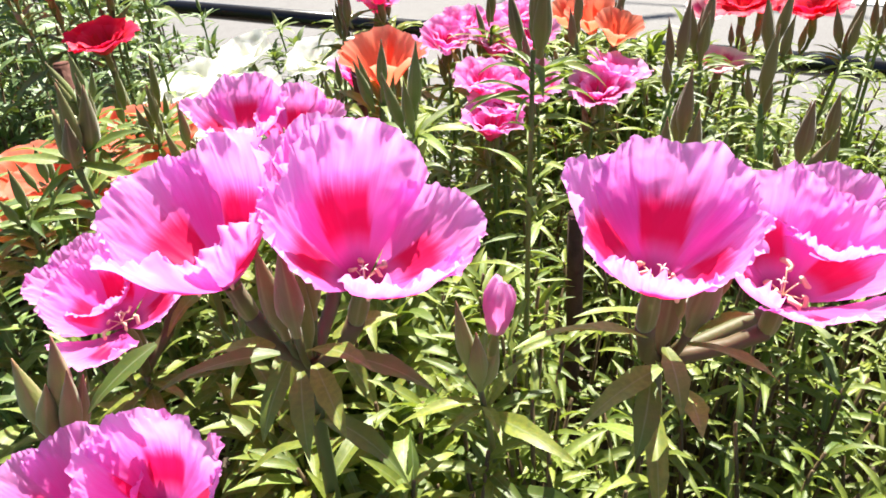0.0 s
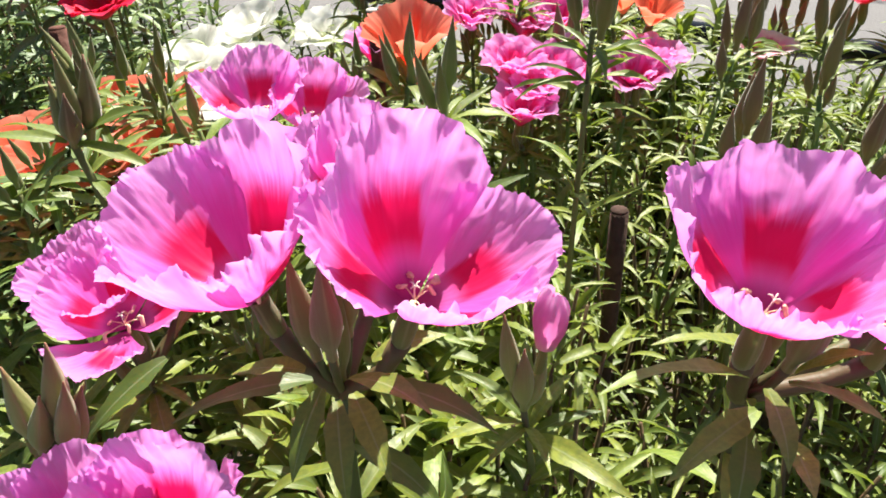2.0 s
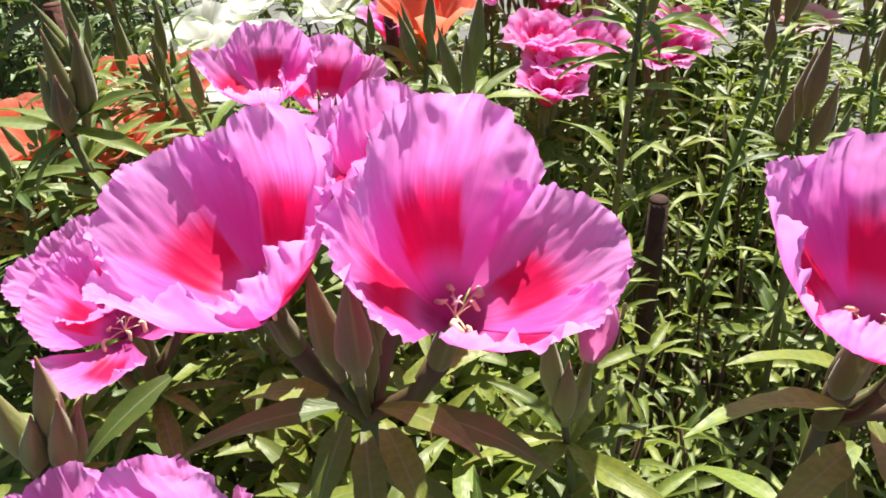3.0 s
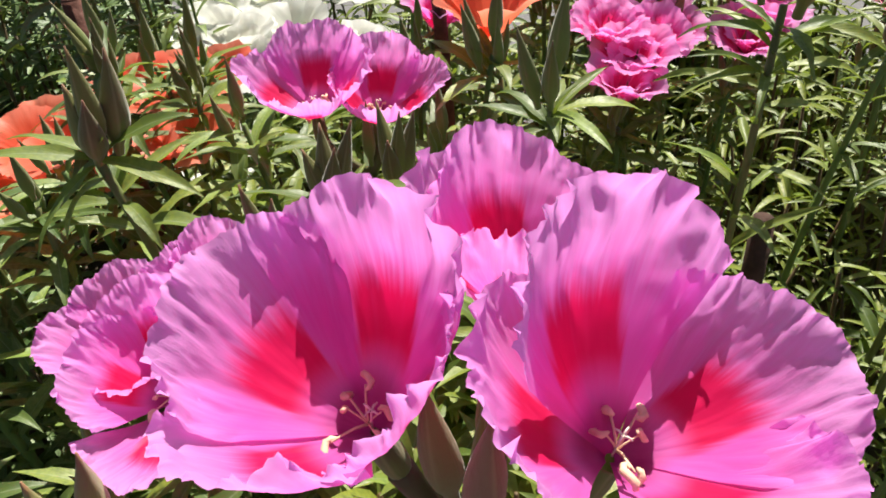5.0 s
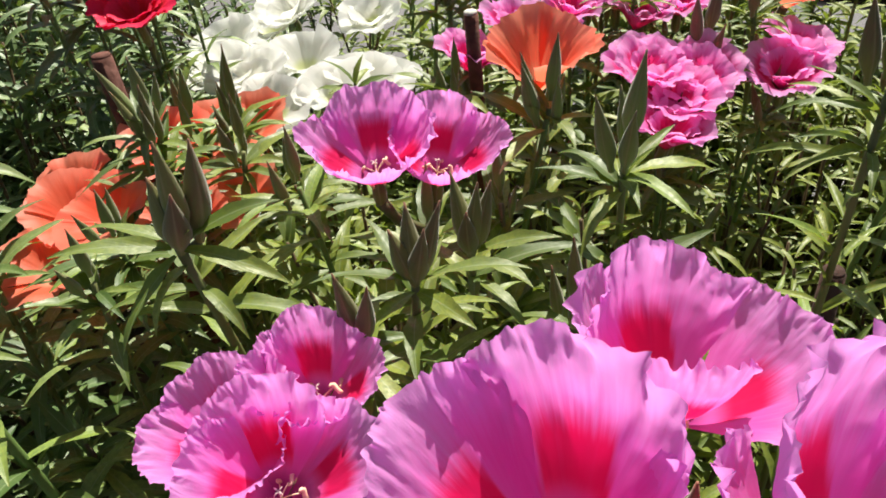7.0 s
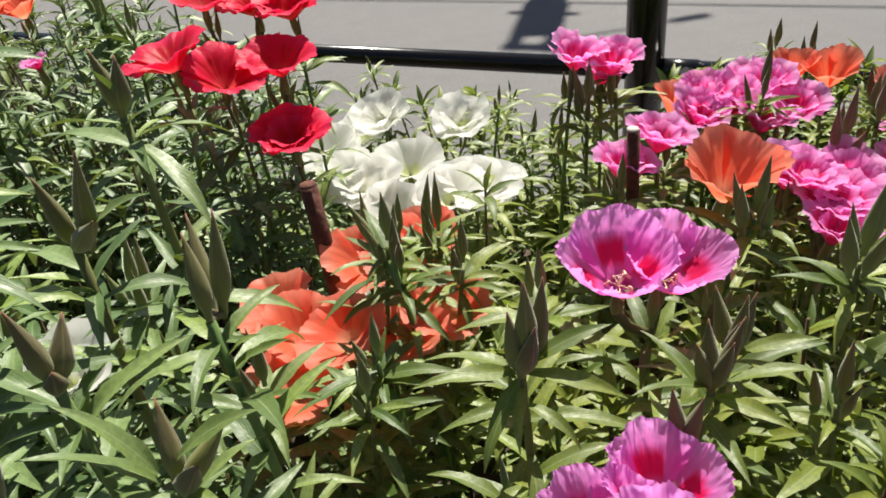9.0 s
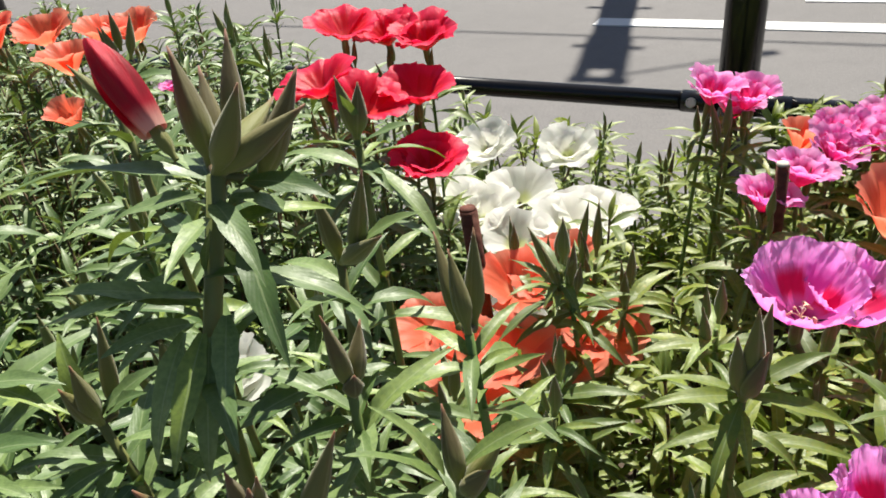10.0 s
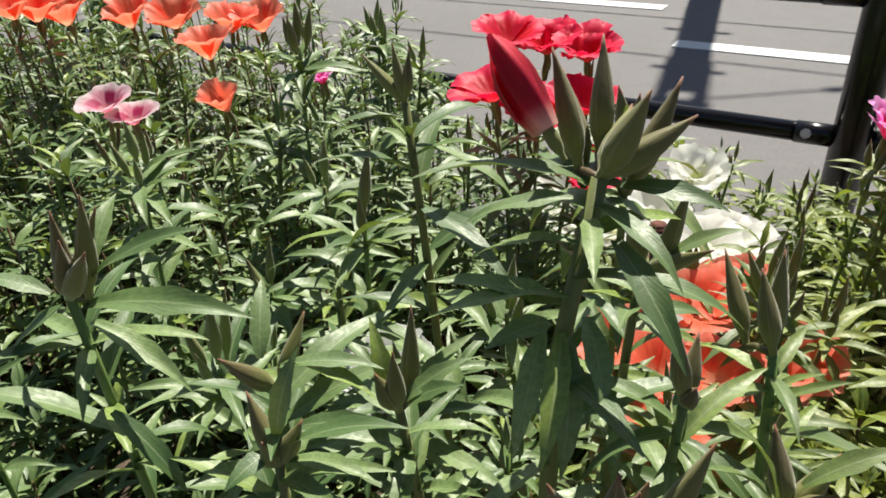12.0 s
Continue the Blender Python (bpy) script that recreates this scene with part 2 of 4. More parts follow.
def leaf_arrays(length, width, arch, fold, nu, nv, twist=0.0, wave=0.0, seed=0):
    """A lance leaf that starts at the origin along +x and arches down, z up."""
    rnd = random.Random(seed)
    ph = rnd.uniform(0, 6)
    verts, uvs = [], []
    x = z = 0.0
    step = length / (nu - 1)
    for i in range(nu):
        u = i / (nu - 1)
        ang = 0.30 - arch * u ** 1.2
        if i:
            x, z = x + step * math.cos(ang), z + step * math.sin(ang)
        half = width / 2 * (0.10 + 0.90 * math.sin(math.pi * min(1, 0.05 + u * 0.95) ** 0.82) ** 1.2) if u < 1 else 0.0002
        half *= 1 + 0.07 * math.sin(u * 25 + ph) * (nu > 8)
        for j in range(nv):
            v = -1 + 2 * j / (nv - 1)
            up = fold * abs(v) * half + wave * math.sin(u * 9 + ph + v) * half * abs(v)
            tw = twist * u
            y = half * v
            verts.append((x - up * math.sin(ang), y * math.cos(tw), z + up * math.cos(ang) + y * math.sin(tw)))
            uvs.append((u, v))
    return verts, uvs


def leaf_mesh(name, *args, **kw):
    verts, uvs = leaf_arrays(*args, **kw)
    return mesh(name, verts, grid_faces(args[4], args[5]), uvs)


def tube(points, radii, sides=7):
    """Rings along a line of points."""
    verts, uvs = [], []
    n = len(points)
    for i, p in enumerate(points):
        way = (Vector(points[min(i + 1, n - 1)]) - Vector(points[max(i - 1, 0)])).normalized()
        q = way.to_track_quat("Z", "Y")
        for j in range(sides):
            a = 2 * math.pi * j / sides
            verts.append(Vector(p) + q @ Vector((math.cos(a) * radii[i], math.sin(a) * radii[i], 0)))
            uvs.append((i / (n - 1), j / sides))
    faces = grid_faces(n, sides, True)
    faces.append(tuple(range(sides))[::-1])
    faces.append(tuple(range((n - 1) * sides, n * sides)))
    return verts, faces, uvs


def bud_mesh(name, length, width, lean, sides=12, rings=11):
    """A four-ridged spindle on a short ovary, from the origin up."""
    verts, uvs = [], []
    for i in range(rings):
        u = i / (rings - 1)
        s = max(0.0, (u - 0.20) / 0.80)
        r = width / 2 * (0.36 + 0.10 * u if u < 0.2 else max(0.02, 0.42 + 0.58 * math.sin(math.pi * min(1, s * 0.96 + 0.04) ** 0.58) - 0.42 * s))
        if i == rings - 1:
            r = width * 0.03
        for j in range(sides):
            a = 2 * math.pi * j / sides
            k = r * (1 + 0.10 * math.cos(4 * a) * (1 if u > 0.2 else 0.3))
            verts.append((math.cos(a) * k + lean * u * u * length, math.sin(a) * k, u * length))
            uvs.append((u, j / sides))
    faces = grid_faces(rings, sides, True)
    faces.append(tuple(range((rings - 1) * sides, rings * sides)))
    return mesh(name, verts, faces, uvs)


def petal_mesh(name, radius, height, ruffle, nu, nv, seed, spread=66.0, curl=0.0, notch=0.0, crisp=1.0):
    """One of four wide petals of a cup, whose middle line points along +x; the cup's foot is the origin."""
    rnd = random.Random(seed)
    ph = [rnd.uniform(0, 6.28) for _ in range(6)]
    verts, uvs = [], []
    for i in range(nu):
        u = i / (nu - 1)
        for j in range(nv):
            v = -1 + 2 * j / (nv - 1)
            shrink = 1 - 0.07 * abs(v) ** 3 + 0.03 * math.sin(2.3 * v + ph[5]) - notch * math.exp(-(v / 0.12) ** 2)
            tooth = 0.05 * noise.noise(Vector((v * 6.5 + ph[4], seed, 7.5))) + 0.02 * noise.noise(Vector((v * 15 + ph[3], seed, 3.5)))
            uu = u * shrink * (1 + tooth * u ** 3)
            half = radians(spread) * (0.80 + 0.20 * min(1, u * 2))
            r = radius * (0.05 + 0.80 * uu ** 0.80 + 0.15 * uu ** 3)
            h = height * (1.10 * uu ** 0.95 - 0.10 * uu ** 3) - curl * radius * max(0, uu - 0.62) ** 2 * 2.2
            a = half * v
            w = ruffle * u ** 3.2 * radius
            fl = math.sin(6 * v + ph[0]) * 0.40 + noise.noise(Vector((v * 4.2 + seed, ph[1], 0.5))) * 0.9 + noise.noise(Vector((v * 9 + seed, ph[2], 2.5))) * 0.55
            pleat = 0.010 * crisp * radius * u * math.sin(19 * v + ph[3]) * (1 - 0.3 * u)
            r += w * fl * 0.75 + pleat + 0.03 * radius * u * math.sin(3 * v + ph[5])
            h += w * math.cos(8.5 * v + ph[0] + 0.8) * 0.5 - pleat * 0.6
            c3 = noise.noise(Vector((v * 5.5 + seed, u * 3.5, seed * 1.7))) * 0.050 + noise.noise(Vector((v * 15 + seed, u * 6, seed * 0.7))) * 0.026
            c3 *= 0.30 + 0.70 * crisp
            r += c3 * radius * u ** 1.6
            h -= c3 * radius * u ** 1.6 * 0.7
            if nv > 40:
                fine = noise.noise(Vector((v * 13 + seed, u * 7, seed * 2.3))) * 0.052 + noise.noise(Vector((v * 23 + seed, u * 13, 5.0))) * 0.036
                fine *= crisp
                r += fine * radius * u ** 6
                h -= fine * radius * u ** 6 * 0.75
            lift = 0.0018 * (1 if v > 0 else -1) * abs(v) * (0.3 + u)
            verts.append((math.cos(a) * (r + lift), math.sin(a) * (r + lift), h))
            uvs.append((u, v))
    return mesh(name, verts, grid_faces(nu, nv), uvs)


HALF_CONE = radians(43.0)


def crease(x, y, z):
    """Sharp folds: high along lines, low between them."""
    return 1 - 2.2 * abs(noise.noise(Vector((x, y, z))))


def silk_petal_mesh(name, seed, nu=52, nv=101, spread=56.0):
    """A broad fan-shaped petal of crepe silk, of length one from the claw at the origin to the rim, that
    lies along one quarter of a cone round +z; its middle line leans out to +x."""
    rnd = random.Random(seed)
    ph = [rnd.uniform(0, 50) for _ in range(8)]
    side = rnd.uniform(-0.05, 0.05)
    verts, uvs = [], []
    sin, cos = math.sin(HALF_CONE), math.cos(HALF_CONE)
    for i in range(nu):
        u = i / (nu - 1)
        for j in range(nv):
            v = -1 + 2 * j / (nv - 1)
            rim = 1 - 0.17 * abs(v) ** 2.8 + side * v + 0.085 * noise.noise(Vector((v * 2.3, ph[0], 0.5)))
            rim += 0.020 * noise.noise(Vector((v * 6.5, ph[1], 0.5))) + 0.019 * noise.noise(Vector((v * 21, ph[2], 0.5))) + 0.013 * noise.noise(Vector((v * 47, ph[3], 0.5)))
            uu = u * (1 + (rim - 1) * u ** 0.6)
            a = radians(spread) * v * (0.80 + 0.20 * min(1.0, u * 1.5))
            along = 0.03 + 0.97 * uu
            bowl = 0.085 * math.sin(math.pi * min(1.0, uu)) - 0.10 * max(0.0, uu - 0.70)
            r = sin * along + bowl * cos
            h = cos * along - bowl * sin
            d = 0.085 * u ** 1.5 * noise.noise(Vector((v * 1.5, u * 1.2, ph[3])))
            d += 0.026 * u ** 1.2 * noise.noise(Vector((v * 5.5, u * 0.8, ph[4])))
            d += 0.085 * u ** 6 * noise.noise(Vector((v * 3.6, u * 1.5, ph[5]))) + 0.075 * u ** 9 * noise.noise(Vector((v * 11.0, u * 3.0, ph[6]))) + 0.030 * u ** 12 * noise.noise(Vector((v * 26.0, u * 6.0, ph[2])))
            p, q = v + 0.30 * u, u - 0.22 * v
            d += 0.014 * u ** 1.8 * crease(p * 2.8, q * 2.8, ph[6]) + 0.016 * u ** 2.6 * crease(p * 6.0, q * 4.6, ph[7])
            d += 0.011 * u ** 4 * crease(v * 13.0, u * 4.0, ph[2]) + 0.009 * u ** 6 * crease(v * 24.0, u * 14.0, ph[1])
            a += 0.07 * u ** 4 * noise.noise(Vector((v * 6.0, u * 3.0, ph[1])))
            r, h = r + d * cos, h - d * sin
            out = 0.026 * v * (0.2 + u)
            verts.append((math.cos(a) * r + out * 0.6, math.sin(a) * r, h))
            uvs.append((u, v))
    return mesh(name, verts, grid_faces(nu, nv), uvs)


# ---- ground, road and fence ----
ROAD_Z = -0.13
ALONG = Vector((0.878, -0.478, 0)).normalized()      # the way in which fence, kerb and road lines run
ACROSS = Vector((0.478, 0.878, 0)).normalized()      # from the bed to the road
POST = Vector((0.116, 1.150, 0))                     # the post beside the bed


def in_bed(x, y):
    """Whether plants grow there."""
    p = Vector((x, y, 0)) - POST
    return 0.16 < -p.dot(ACROSS) < 1.26 and -2.35 < p.dot(ALONG) < 1.35


def sheet(name, size, z, cells, material, label, category):
    n = cells + 1
    verts = [(-size + 2 * size * i / cells, -size + 2 * size * j / cells, z) for j in range(n) for i in range(n)]
    ob = piece(name, mesh(name, verts, grid_faces(n, n), smooth=False), material)
    return tagged(ob, label, category, kind="structure")


sheet("road", 400.0, ROAD_Z, 8, ASPHALT, "light grey worn asphalt road in full sun", "road")

# the planted bed: a low mound of soil that falls off to the pavement
nx, ny = 110, 60
verts = []
for j in range(ny):
    for i in range(nx):
        p = POST + ALONG * (-2.6 + 4.2 * i / (nx - 1)) - ACROSS * (1.42 - 1.34 * j / (ny - 1))
        edge = min(1.0, j / 5, (ny - 1 - j) / 7, i / 5, (nx - 1 - i) / 5)
        z = ROAD_Z - 0.02 + 0.15 * edge * edge * (3 - 2 * edge)
        z += 0.012 * edge * noise.noise(Vector((p.x * 9, p.y * 9, 0))) + 0.006 * edge * noise.noise(Vector((p.x * 40, p.y * 40, 3)))
        verts.append((p.x, p.y, z))
tagged(piece("flower_bed_soil", mesh("flower_bed_soil", verts, grid_faces(ny, nx)), SOIL),
       "dark brown crumbly soil of a roadside flower bed", "soil", kind="structure")


def road_mark(start, length, width, label):
    bm = bmesh.new()
    a, b = Vector(start), Vector(start) + ALONG * length
    quad = [a - ACROSS * width / 2, b - ACROSS * width / 2, b + ACROSS * width / 2, a + ACROSS * width / 2]
    low = [bm.verts.new((p.x, p.y, ROAD_Z - 0.001)) for p in quad]
    top = [bm.verts.new((p.x, p.y, ROAD_Z + 0.004)) for p in quad]
    bm.faces.new(top)
    for i in range(4):
        bm.faces.new((low[i], low[(i + 1) % 4], top[(i + 1) % 4], top[i]))
    tagged(piece("road_marking", bm_mesh("road_marking", bm), LINE), label, "road marking", group="road markings", kind="structure")


road_mark((0.236, 2.712, 0), 3.2, 0.09, "white painted line on grey asphalt")
road_mark((0.32 - 3.2 * ALONG.x, 3.265 - 3.2 * ALONG.y, 0), 3.2, 0.09, "white painted line on grey asphalt")
road_mark((1.06, 2.86, 0), 2.2, 0.42, "broad white painted block on grey asphalt")


def pipe_mesh(name, a, b, radius, sides=20):
    verts, faces, uvs = tube([a, Vector(a).lerp(b, 0.5), b], [radius] * 3, sides)
    return mesh(name, verts, faces, uvs)


def bolt_mesh():
    bm = bmesh.new()
    bmesh.ops.create_cone(bm, cap_ends=True, segments=6, radius1=0.0085, radius2=0.0085, depth=0.008)
    bmesh.ops.bevel(bm, geom=bm.edges[:], offset=0.0012, segments=2, affect="EDGES")
    return bm_mesh("bolt", bm)


fence = tagged(new("metal_fence"), "low black-painted tubular steel fence between bed and road", "fence")
fence.location = POST
RAIL_LOW, RAIL_HIGH = 0.146, 0.352
for k in (-2, -1, 0, 1):
    foot = ALONG * (1.75 * k)
    p = piece("post", pipe_mesh("post", foot + Vector((0, 0, ROAD_Z)), foot + Vector((0, 0, 0.80)), 0.0285, 28), PAINT, fence)
    cap = piece("cap", pipe_mesh("cap", foot + Vector((0, 0, 0.797)), foot + Vector((0, 0, 0.812)), 0.031, 28), PAINT, p)
bolt = bolt_mesh()
for z, r in ((RAIL_LOW, 0.0155), (RAIL_HIGH, 0.0155)):
    for k in (-2, -1, 0):
        a, b = ALONG * (1.75 * k), ALONG * (1.75 * (k + 1))
        up = Vector((0, 0, z))
        rail = piece("rail", pipe_mesh("rail", a + up, b + up, r), PAINT, fence)
        for end, sign in ((a, 1), (b, -1)):
            piece("sleeve", pipe_mesh("sleeve", end + up + ALONG * sign * 0.02, end + up + ALONG * sign * 0.078, 0.0172), PAINT, rail)
            turn = (-ACROSS + Vector((0, 0, 0.35))).to_track_quat("Z", "Y").to_matrix().to_4x4()
            piece("bolt", bolt, STEEL, rail, Matrix.Translation(end + up + ALONG * sign * 0.062 - ACROSS * 0.0172 + Vector((0, 0, 0.004))) @ turn, "bright steel bolt head")

# a service pole across the road, with its arms, box and wires, whose shadow falls on the road
pole_tip = Vector((0.112, 2.105, ROAD_Z))
POLE_H = 3.6
reach = Vector((sun_way.x, sun_way.y, 0)) / sun_way.z
pole_foot = pole_tip + reach * POLE_H
pole = tagged(new("service_pole"), "plain grey concrete service pole with crossarms and a box", "pole")
pole.location = pole_foot
verts, faces, uvs = tube([(0, 0, 0), (0, 0, POLE_H * 0.5), (0, 0, POLE_H - 0.23)], [0.072, 0.068, 0.064], 20)
piece("shaft", mesh("shaft", verts, faces, uvs), CONCRETE, pole)
for z, half, thick in ((POLE_H, 0.085, 0.024), (POLE_H - 0.47, 0.115, 0.014), (POLE_H - 1.2, 0.12, 0.012)):
    piece("crossarm", pipe_mesh("crossarm", Vector((0, 0, z)) - ALONG * half, Vector((0, 0, z)) + ALONG * half, thick), PAINT, pole)
for s in (-0.054, 0.054):
    piece("bracket", pipe_mesh("bracket", ALONG * s + Vector((0, 0, POLE_H + 0.02)), ALONG * s + Vector((0, 0, POLE_H - 0.61)), 0.023), PAINT, pole)
piece("lamp_arm", pipe_mesh("lamp_arm", Vector((0.0, 0.0, POLE_H - 0.02)), Vector((0.44, 0.04, POLE_H - 0.05)), 0.006), PAINT, pole)
piece("lamp", pipe_mesh("lamp", Vector((0.42, 0.035, POLE_H - 0.05)), Vector((0.53, 0.045, POLE_H - 0.05)), 0.019), PAINT, pole)
for z, drop in ((POLE_H - 0.42, 0.15), (POLE_H - 1.30, 0.07), (POLE_H - 2.58, 0.32)):
    pts = []
    for i in range(25):
        s = -6 + 12 * i / 24
        pts.append(ALONG * s + ACROSS * 0.05 + Vector((0, 0, z - drop + drop * (s / 4) ** 2 * 0.6)))
    verts, faces, uvs = tube(pts, [0.007] * 25, 6)
    piece("wire", mesh("wire", verts, faces, uvs), PAINT, pole)

# ---- shared plant meshes ----
LEAVES = [leaf_mesh("leaf", ln, w, arch, fold, 13, 5, tw, 0.20, s) for s, (ln, w, arch, fold, tw) in enumerate((
    (0.046, 0.0080, 0.75, 0.35, 0.15), (0.050, 0.0092, 1.05, 0.25, -0.2), (0.042, 0.0074, 0.45, 0.45, 0.1),
    (0.048, 0.0088, 1.35, 0.30, 0.35), (0.040, 0.0070, 0.90, 0.40, -0.35), (0.052, 0.0098, 0.60, 0.22, 0.25)))]
LONG_LEAF = leaf_mesh("leaf", 0.052, 0.0094, 0.70, 0.30, 15, 5, 0.2, 0.20, 21)
SMALL_LEAVES = [leaf_mesh("leaf", ln, w, arch, 0.4, 6, 3, tw, 0.0, s) for s, (ln, w, arch, tw) in enumerate((
    (0.024, 0.0050, 0.6, 0.1), (0.028, 0.0058, 0.9, -0.2), (0.020, 0.0042, 0.3, 0.2)))]
BUDS = [bud_mesh("bud", ln, w, lean) for ln, w, lean in ((0.034, 0.0082, 0.05), (0.031, 0.0088, -0.06), (0.036, 0.0078, 0.09), (0.027, 0.0074, 0.0))]
SLIM_BUDS = [bud_mesh("bud", ln, w, lean) for ln, w, lean in ((0.026, 0.0052, 0.06), (0.022, 0.0048, -0.05), (0.030, 0.0056, 0.1))]

FRESH_BUD = bud_mesh("bud", 0.034, 0.0084, 0.05)
BROWN_BUDS = [bud_mesh("bud", ln, w, lean) for ln, w, lean in ((0.034, 0.0090, 0.05), (0.031, 0.0092, -0.06))]
GREEN_BUDS = [bud_mesh("bud", ln, w, lean) for ln, w, lean in ((0.032, 0.0080, 0.04), (0.028, 0.0076, -0.07), (0.034, 0.0084, 0.08), (0.025, 0.0068, 0.0))]


def pedicel_mesh(name, a, b, r0, r1):
    mid = Vector(a).lerp(b, 0.45) + Vector((b[0] - a[0], b[1] - a[1], 0)) * 0.22
    pts = [Vector(a), Vector(a).lerp(mid, 0.5), mid, mid.lerp(b, 0.5), Vector(b)]
    return tube(pts, [r0, r0, (r0 + r1) / 2, r1, r1 * 1.15], 8)


KINDS = {  # colour, radius-to-height, ruffle, spread, curl, notch
    "hot": (HOT, 0.95, 0.14, 60, 0.25, 0.05), "orange": (ORANGE, 1.30, 0.08, 54, 0.10, 0.0), "salmon": (ORANGE, 0.62, 0.07, 54, 0.14, 0.0), "coral": (ORANGE, 0.90, 0.09, 60, 0.18, 0.0),
    "red": (RED, 0.66, 0.095, 62, 0.22, 0.03), "white": (WHITE, 0.66, 0.09, 70, 0.15, 0.0), "pale": (PALE, 0.70, 0.07, 62, 0.20, 0.0)}
CRISP = {"hot": 0.7, "red": 0.6, "orange": 0.25, "salmon": 0.25, "coral": 0.4, "white": 0.2, "pale": 0.3}
PETALS = {}
for kind, (mat, hr, ruf, spread, curl, notch) in KINDS.items():
    PETALS[kind] = [petal_mesh("petal", 1.0, hr * (0.9 + 0.1 * s), ruf, 14, 43, seed=11 * s + len(kind), spread=spread, curl=curl, notch=notch, crisp=CRISP[kind])
                    for s in range(3)]
SILK_PETALS = [silk_petal_mesh("petal", 31 * s + 5) for s in range(9)]


def stamen_mesh(length, lean, curl):
    """A thin filament with a long curled anther."""
    pts = [(0, 0, 0), (lean * 0.25, 0, length * 0.4), (lean * 0.7, 0, length * 0.75), (lean * 1.1, 0, length)]
    v1, f1, u1 = tube(pts, [0.0005, 0.00045, 0.0004, 0.0004], 5)
    tip = Vector(pts[-1])
    line = [tip + Vector((0.0075 * w - 0.0015, curl * 0.0016 * math.sin(5.5 * w), 0.0016 * math.sin(4.2 * w + curl))) for w in (0, 0.15, 0.35, 0.55, 0.75, 0.92, 1.0)]
    v2, f2, u2 = tube(line, [0.0005, 0.0011, 0.0014, 0.0013, 0.0014, 0.0010, 0.0004], 7)
    n = len(v1)
    return mesh("stamen", v1 + v2, f1 + [tuple(i + n for i in f) for f in f2], u1 + u2)


STAMENS = [stamen_mesh(0.010, 0.004, 1.0), stamen_mesh(0.012, 0.006, -1.3), stamen_mesh(0.008, 0.005, 0.7)]


def style_mesh():
    v, f, u = tube([(0, 0, 0), (0.0004, 0, 0.008), (0.001, 0, 0.015)], [0.0005, 0.0004, 0.0004], 6)
    for k in range(4):
        a = k * 1.571 + 0.4
        w = Vector((math.cos(a), math.sin(a), 0))
        v2, f2, u2 = tube([Vector((0.001, 0, 0.0148)), Vector((0.001, 0, 0.0165)) + w * 0.0018, Vector((0.001, 0, 0.0160)) + w * 0.0036], [0.0005, 0.0005, 0.0003], 5)
        n = len(v)
        v, f, u = v + v2, f + [tuple(i + n for i in q) for q in f2], u + u2
    return mesh("stigma", v, f, u)


STYLE = style_mesh()


def lathe(profile, sides=12):
    verts = [(math.cos(2 * math.pi * j / sides) * r, math.sin(2 * math.pi * j / sides) * r, z) for r, z in profile for j in range(sides)]
    uvs = [(i / (len(profile) - 1), j / sides) for i in range(len(profile)) for j in range(sides)]
    faces = grid_faces(len(profile), sides, True)
    faces.append(tuple(range(sides))[::-1])
    return mesh("flower", verts, faces, uvs)


CALYX = lathe(((0.0022, -0.017), (0.0034, -0.012), (0.0036, -0.007), (0.0032, -0.003), (0.0033, -0.0005), (0.0033, 0.0012)))


def flower(plant, rnd, top, centre, kind, size):
    """A small cup of four petals (two rows in the frilled kinds) on a pedicel from the plant's top."""
    mat, hr = KINDS[kind][:2]
    axis = Vector((rnd.uniform(-0.22, 0.22), rnd.uniform(-0.40, -0.08), 1)).normalized()
    R = size / 2
    foot = Vector(centre) - axis * (R * hr * 0.55)
    v, f, u = pedicel_mesh("pedicel", Vector(top) - plant.location, foot - axis * 0.014 - plant.location, 0.0014, 0.0017)
    piece("pedicel", mesh("pedicel", v, f, u), STEM_DARK, plant)
    side = (Vector((1, 0, 0)) - axis * axis.x).normalized()
    q = Matrix((side, axis.cross(side), axis)).transposed().to_4x4()
    spin = rnd.uniform(0, 90)
    head = piece("flower", CALYX, BUD, plant, Matrix.Translation(foot - plant.location) @ q)
    rows = ((1.0, 0, 0), (0.74, 45, -14)) if kind == "hot" or (kind in ("white", "red") and rnd.random() < 0.35) else ((1.0, 0, 0),)
    for scale, off, inward in rows:
        for k in range(4):
            s = R * scale * rnd.uniform(0.95, 1.06)
            m = pose(0, 0, 0.0008 * (k % 2), 0, 0, spin + off + 90 * k + rnd.uniform(-5, 5)) @ pose(0, 0, 0, rnd.uniform(-4, 4), inward + rnd.uniform(-4, 4), 0)
            piece("petal", rnd.choice(PETALS[kind]), mat, head, m @ Matrix.Diagonal((s, s, s * rnd.uniform(0.93, 1.06), 1)))


def turn_between(t0, y0, t1, y1):
    """The turn that lays the pair of ways t0, y0 on t1, y1."""
    return Matrix((t1, y1, t1.cross(y1))).transposed() @ Matrix((t0, y0, t0.cross(y0)))


